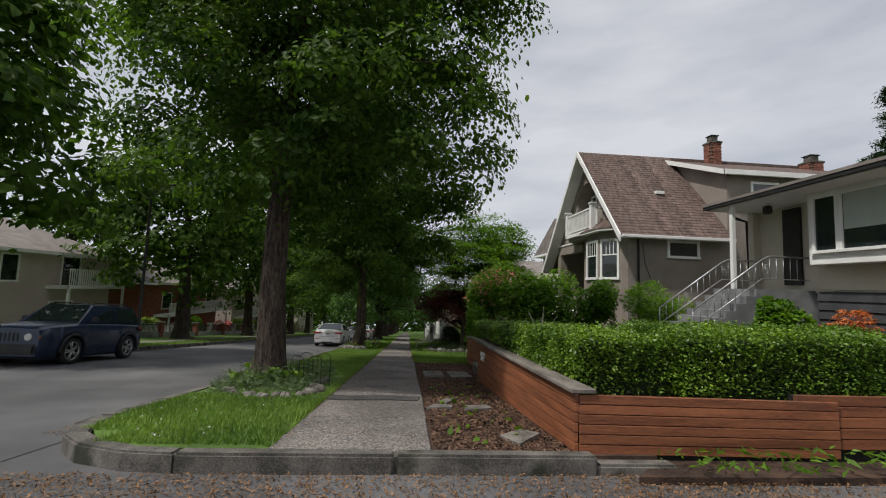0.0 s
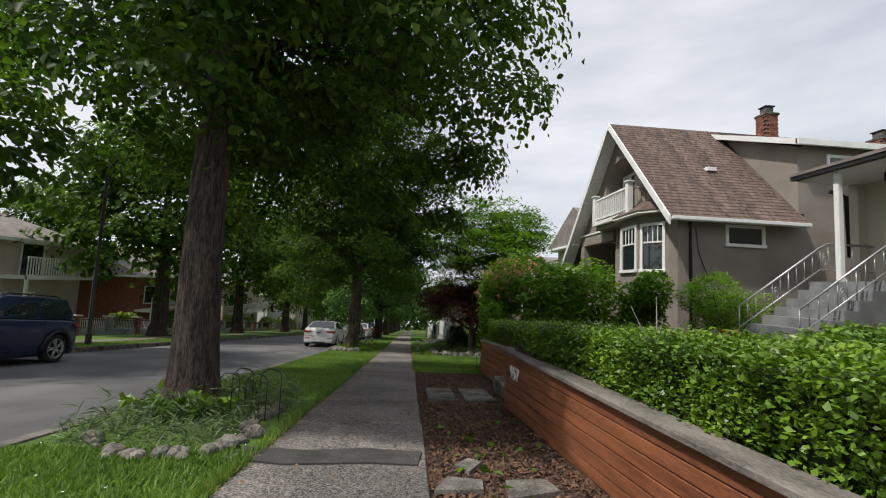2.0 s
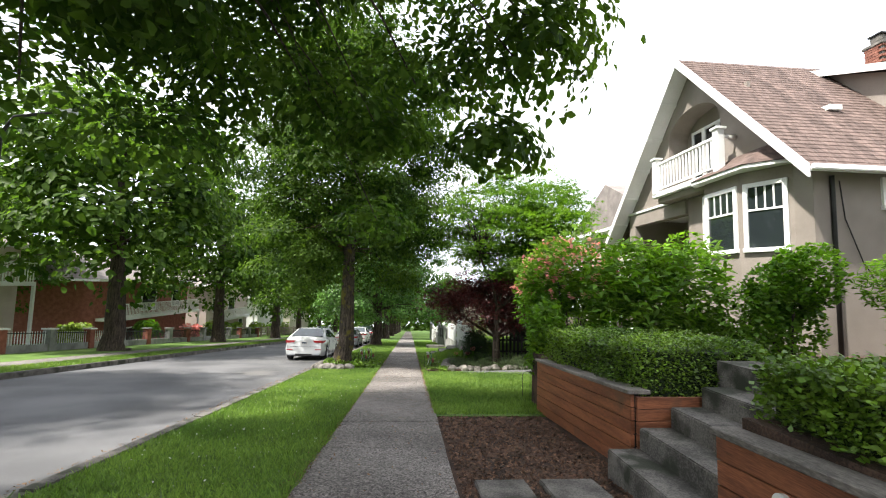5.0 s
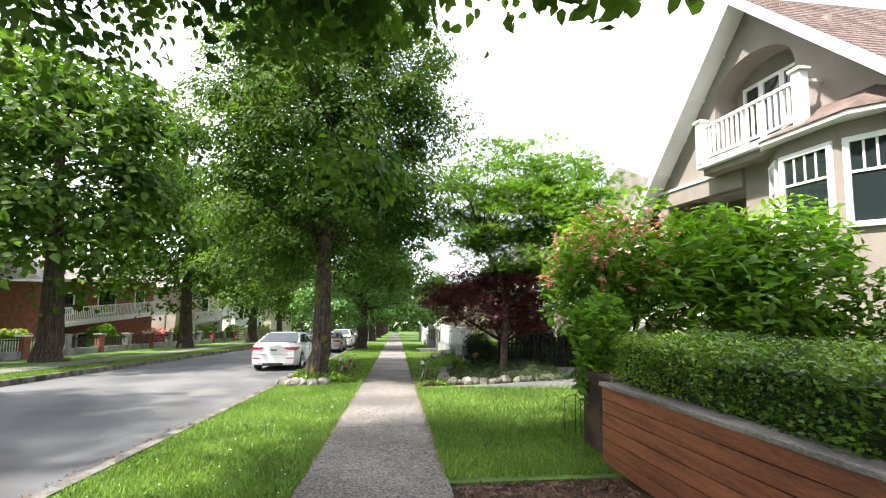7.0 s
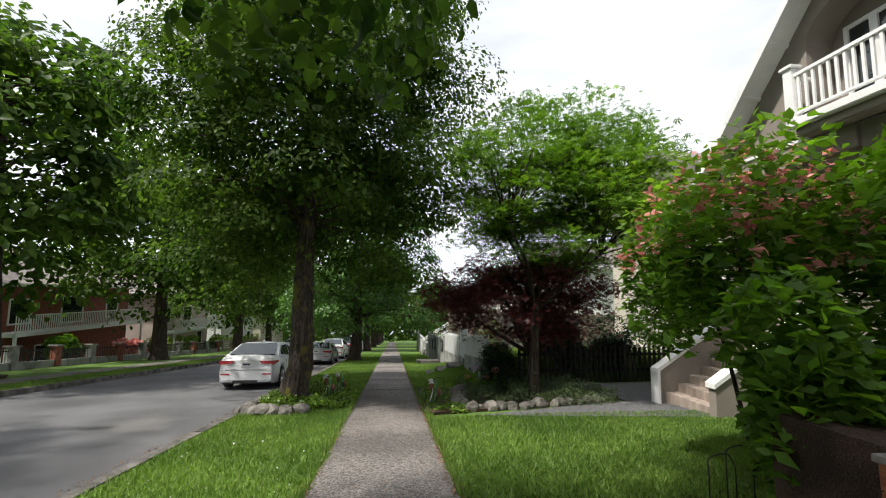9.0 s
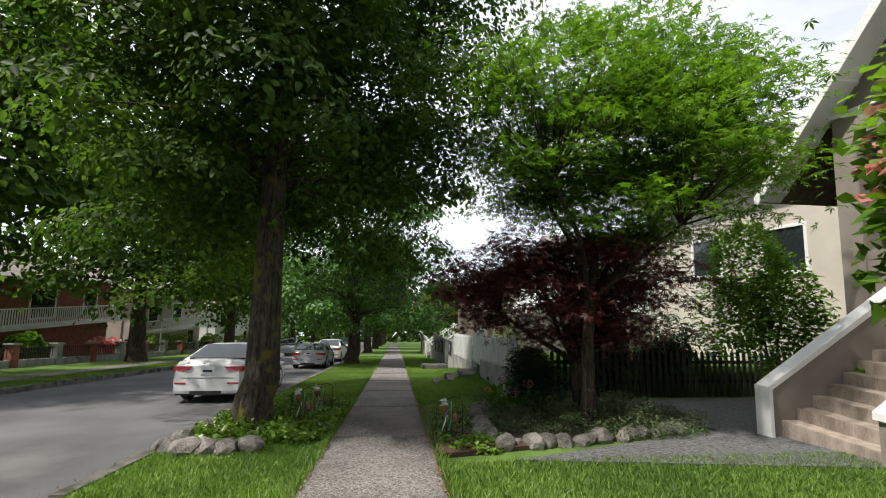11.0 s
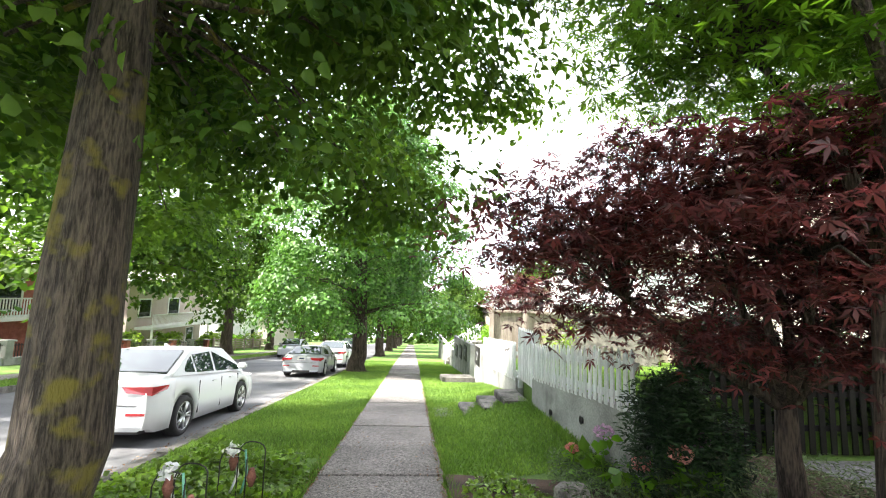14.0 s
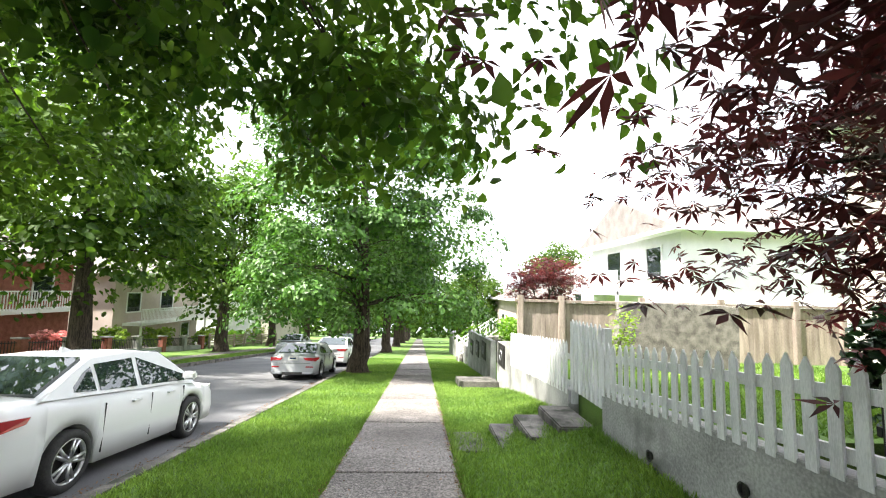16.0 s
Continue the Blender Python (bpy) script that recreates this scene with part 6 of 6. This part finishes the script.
# ---- wire hoops and garden ornaments ----
def hoops(x, y, n, label, ribbon=False):
    root = thing("garden_hoop", label, "ornament", (x, y, G(y)), "garden hoops")
    for i in range(n):
        o, r, h = 0.16 * i, 0.12, 0.42 + 0.06 * (i % 2)
        pts = [(o - r, 0, -0.05)] + [(o - r * math.cos(a), 0.02 * math.sin(3 * a), h + r * math.sin(a)) for a in np.linspace(0, math.pi, 10)] + [(o + r, 0, -0.05)]
        part("wire", tube(pts, 0.006, 5), IRON, root)
    if ribbon:
        part("ribbon", tube([(0.0, 0, 0.5), (0.04, 0.02, 0.3), (-0.03, 0, 0.1)], [0.012, 0.014, 0.01], 5), WHITE, root)
        part("ribbon", tube([(0.1, 0, 0.52), (0.12, 0.02, 0.3), (0.06, 0, 0.05)], [0.01, 0.012, 0.01], 5), mat("green_ribbon", (0.12, 0.35, 0.25), (0.2, 0.45, 0.35), 5, 0.5, 0), root)
        rng = np.random.default_rng(int(y * 10))
        for dx, dz in ((0.0, 0.5), (0.17, 0.36)):
            bm = tube([(dx, 0, dz - 0.16), (dx, 0, dz - 0.08), (dx, 0, dz)], [0.02, 0.045, 0.02], 8)
            part("pine_cone", bm, BRICK, root)
        v, f = leaf_cloud(rng, rng.normal(size=(40, 3)) * 0.03 + np.array([0.0, -0.02, 0.53]), 0.06)
        fast_mesh("bow", v, f, WHITE, root)
hoops(-2.0, 8.2, 4, "thin dark wire hoops in the planted bed")
hoops(-1.95, 23.6, 2, "wire hoop with pine cones and white ribbon", True)
hoops(-1.75, 24.3, 2, "wire hoop with pine cones and white bow", True)
hoops(0.47, 22.3, 2, "wire hoop with pine cones and green ribbon", True)
hoops(2.3, 16.2, 2, "thin dark wire hoops beside the bush")

# ---- grass, mulch chips, litter ----
def blades(name, label, seed, areas, n, h, material, width=0.012):
    rng = np.random.default_rng(seed)
    w = np.array([(a[1] - a[0]) * (a[3] - a[2]) * a[4] for a in areas])
    k = rng.choice(len(areas), n, p=w / w.sum())
    A = np.array(areas)
    x = rng.uniform(A[k, 0], A[k, 1])
    y = rng.uniform(A[k, 2], A[k, 3])
    z = S * y - 0.01
    near = (x > 0.5) & (x < 2.3) & (y > 24.2) & (y < 36)
    z[near] += np.array([bank(p, q) for p, q in zip(x[near], y[near])])
    yard = (x > 2.46) & (y > 26.45)
    z[yard] = np.interp(y[yard], [23.8, 28.8, 34.7], [-1.6, -2.0, -2.45])
    hh = h * rng.uniform(0.5, 1.4, n)
    a = rng.uniform(0, 2 * math.pi, n)
    lean = rng.normal(size=(n, 2)) * 0.5
    b = np.stack([np.cos(a), np.sin(a), np.zeros(n)], 1) * width
    p = np.stack([x, y, z], 1)
    tip = p + np.stack([lean[:, 0] * hh, lean[:, 1] * hh, hh], 1)
    v = np.stack([p - b, p + b, tip], 1).reshape(-1, 3)
    ob = fast_mesh(name, v, np.arange(3 * n).reshape(-1, 3), material)
    return tagged(ob, label, "grass", kind="stuff")


blades("grass", "bright green lawn grass along the pavement", 5, [(-3.28, -1.22, 5.2, 7, 1.3), (-2.75, -1.22, 4.15, 5.2, 1.3), (-3.2, -2.75, 4.65, 5.2, 1.3), (-3.28, -1.22, 10, 22, 1.2), (-3.28, -1.22, 26, 34, 1.2), (-3.28, -1.22, 34, 50, 0.5), (0.3, 6.0, 14.5, 21, 1.0), (0.3, 2.25, 25.2, 36, 1.3), (0.3, 2.2, 36, 50, 0.5)], 330000, 0.055, GRASS, 0.009)
blades("grass", "ragged longer grass along the pavement edges", 6, [(-1.27, -1.18, 4.1, 40, 1), (0.26, 0.36, 14.5, 40, 1), (2.1, 2.28, 24, 35, 1)], 16000, 0.1, GRASS, 0.008)
blades("grass", "tufts of grass at the verge across the street", 8, [(-12.5, -11.1, 12, 60, 1), (2.5, 10, 26.6, 34.5, 1)], 60000, 0.07, GRASS, 0.02)
def flat_bits(name, label, seed, areas, n, size, material, lift=0.006):
    rng = np.random.default_rng(seed)
    A = np.array(areas)
    w = A[:, 4] * (A[:, 1] - A[:, 0]) * (A[:, 3] - A[:, 2])
    k = rng.choice(len(areas), n, p=w / w.sum())
    x, y = rng.uniform(A[k, 0], A[k, 1]), rng.uniform(A[k, 2], A[k, 3])
    p = np.stack([x, y, S * y + A[k, 5] + lift + rng.uniform(0, 0.012, n)], 1)
    v, f = leaf_cloud(rng, p, size, flat=0.35, droop=0.0, slim=0.22)
    return tagged(fast_mesh(name, v, f, material), label, "litter", kind="stuff")
flat_bits("mulch_chips", "brown bark chips covering the bed", 11, [(0.3, 1.6, 4.05, 9.8, 1, -0.03), (0.3, 2.0, 9.8, 14.4, 1, -0.03)], 16000, 0.05, CHIP)
flat_bits("leaf_litter", "orange brown litter along the kerb", 12, [(-3.4, 3.2, 2.9, 3.8, 3, -0.15), (-3.9, -3.5, 5, 40, 1, -0.15), (1.8, 5.5, 2.8, 4.0, 2, -0.15), (0.2, 0.34, 14.5, 34, 3, 0.0), (-1.3, -1.15, 6, 30, 2, 0.0), (-1.2, 0.27, 4, 30, 0.06, 0.0), (-3.6, 5.0, 1.6, 2.9, 1.2, -0.15)], 26000, 0.03, DEBRIS)
PETAL = mat("white_clover", (0.7, 0.7, 0.66), (0.8, 0.8, 0.76), 5, 0.7, 0)
ground_cover("clover_flowers", "tiny white clover flowers in the grass", 13, -3.2, -1.3, 4.3, 20, 0.06, 500, 0.022, PETAL)
bm = prism([(2.0, 3.6), (9, 3.6), (9, 4.08), (2.45, 4.08)], "z", -0.3, 0.0)
for v in bm.verts:
    v.co.z += G(v.co.y) - 0.09
tagged(part("weedy_soil", bm, SOIL), "bare brown soil at the foot of the planter", "soil", kind="structure")
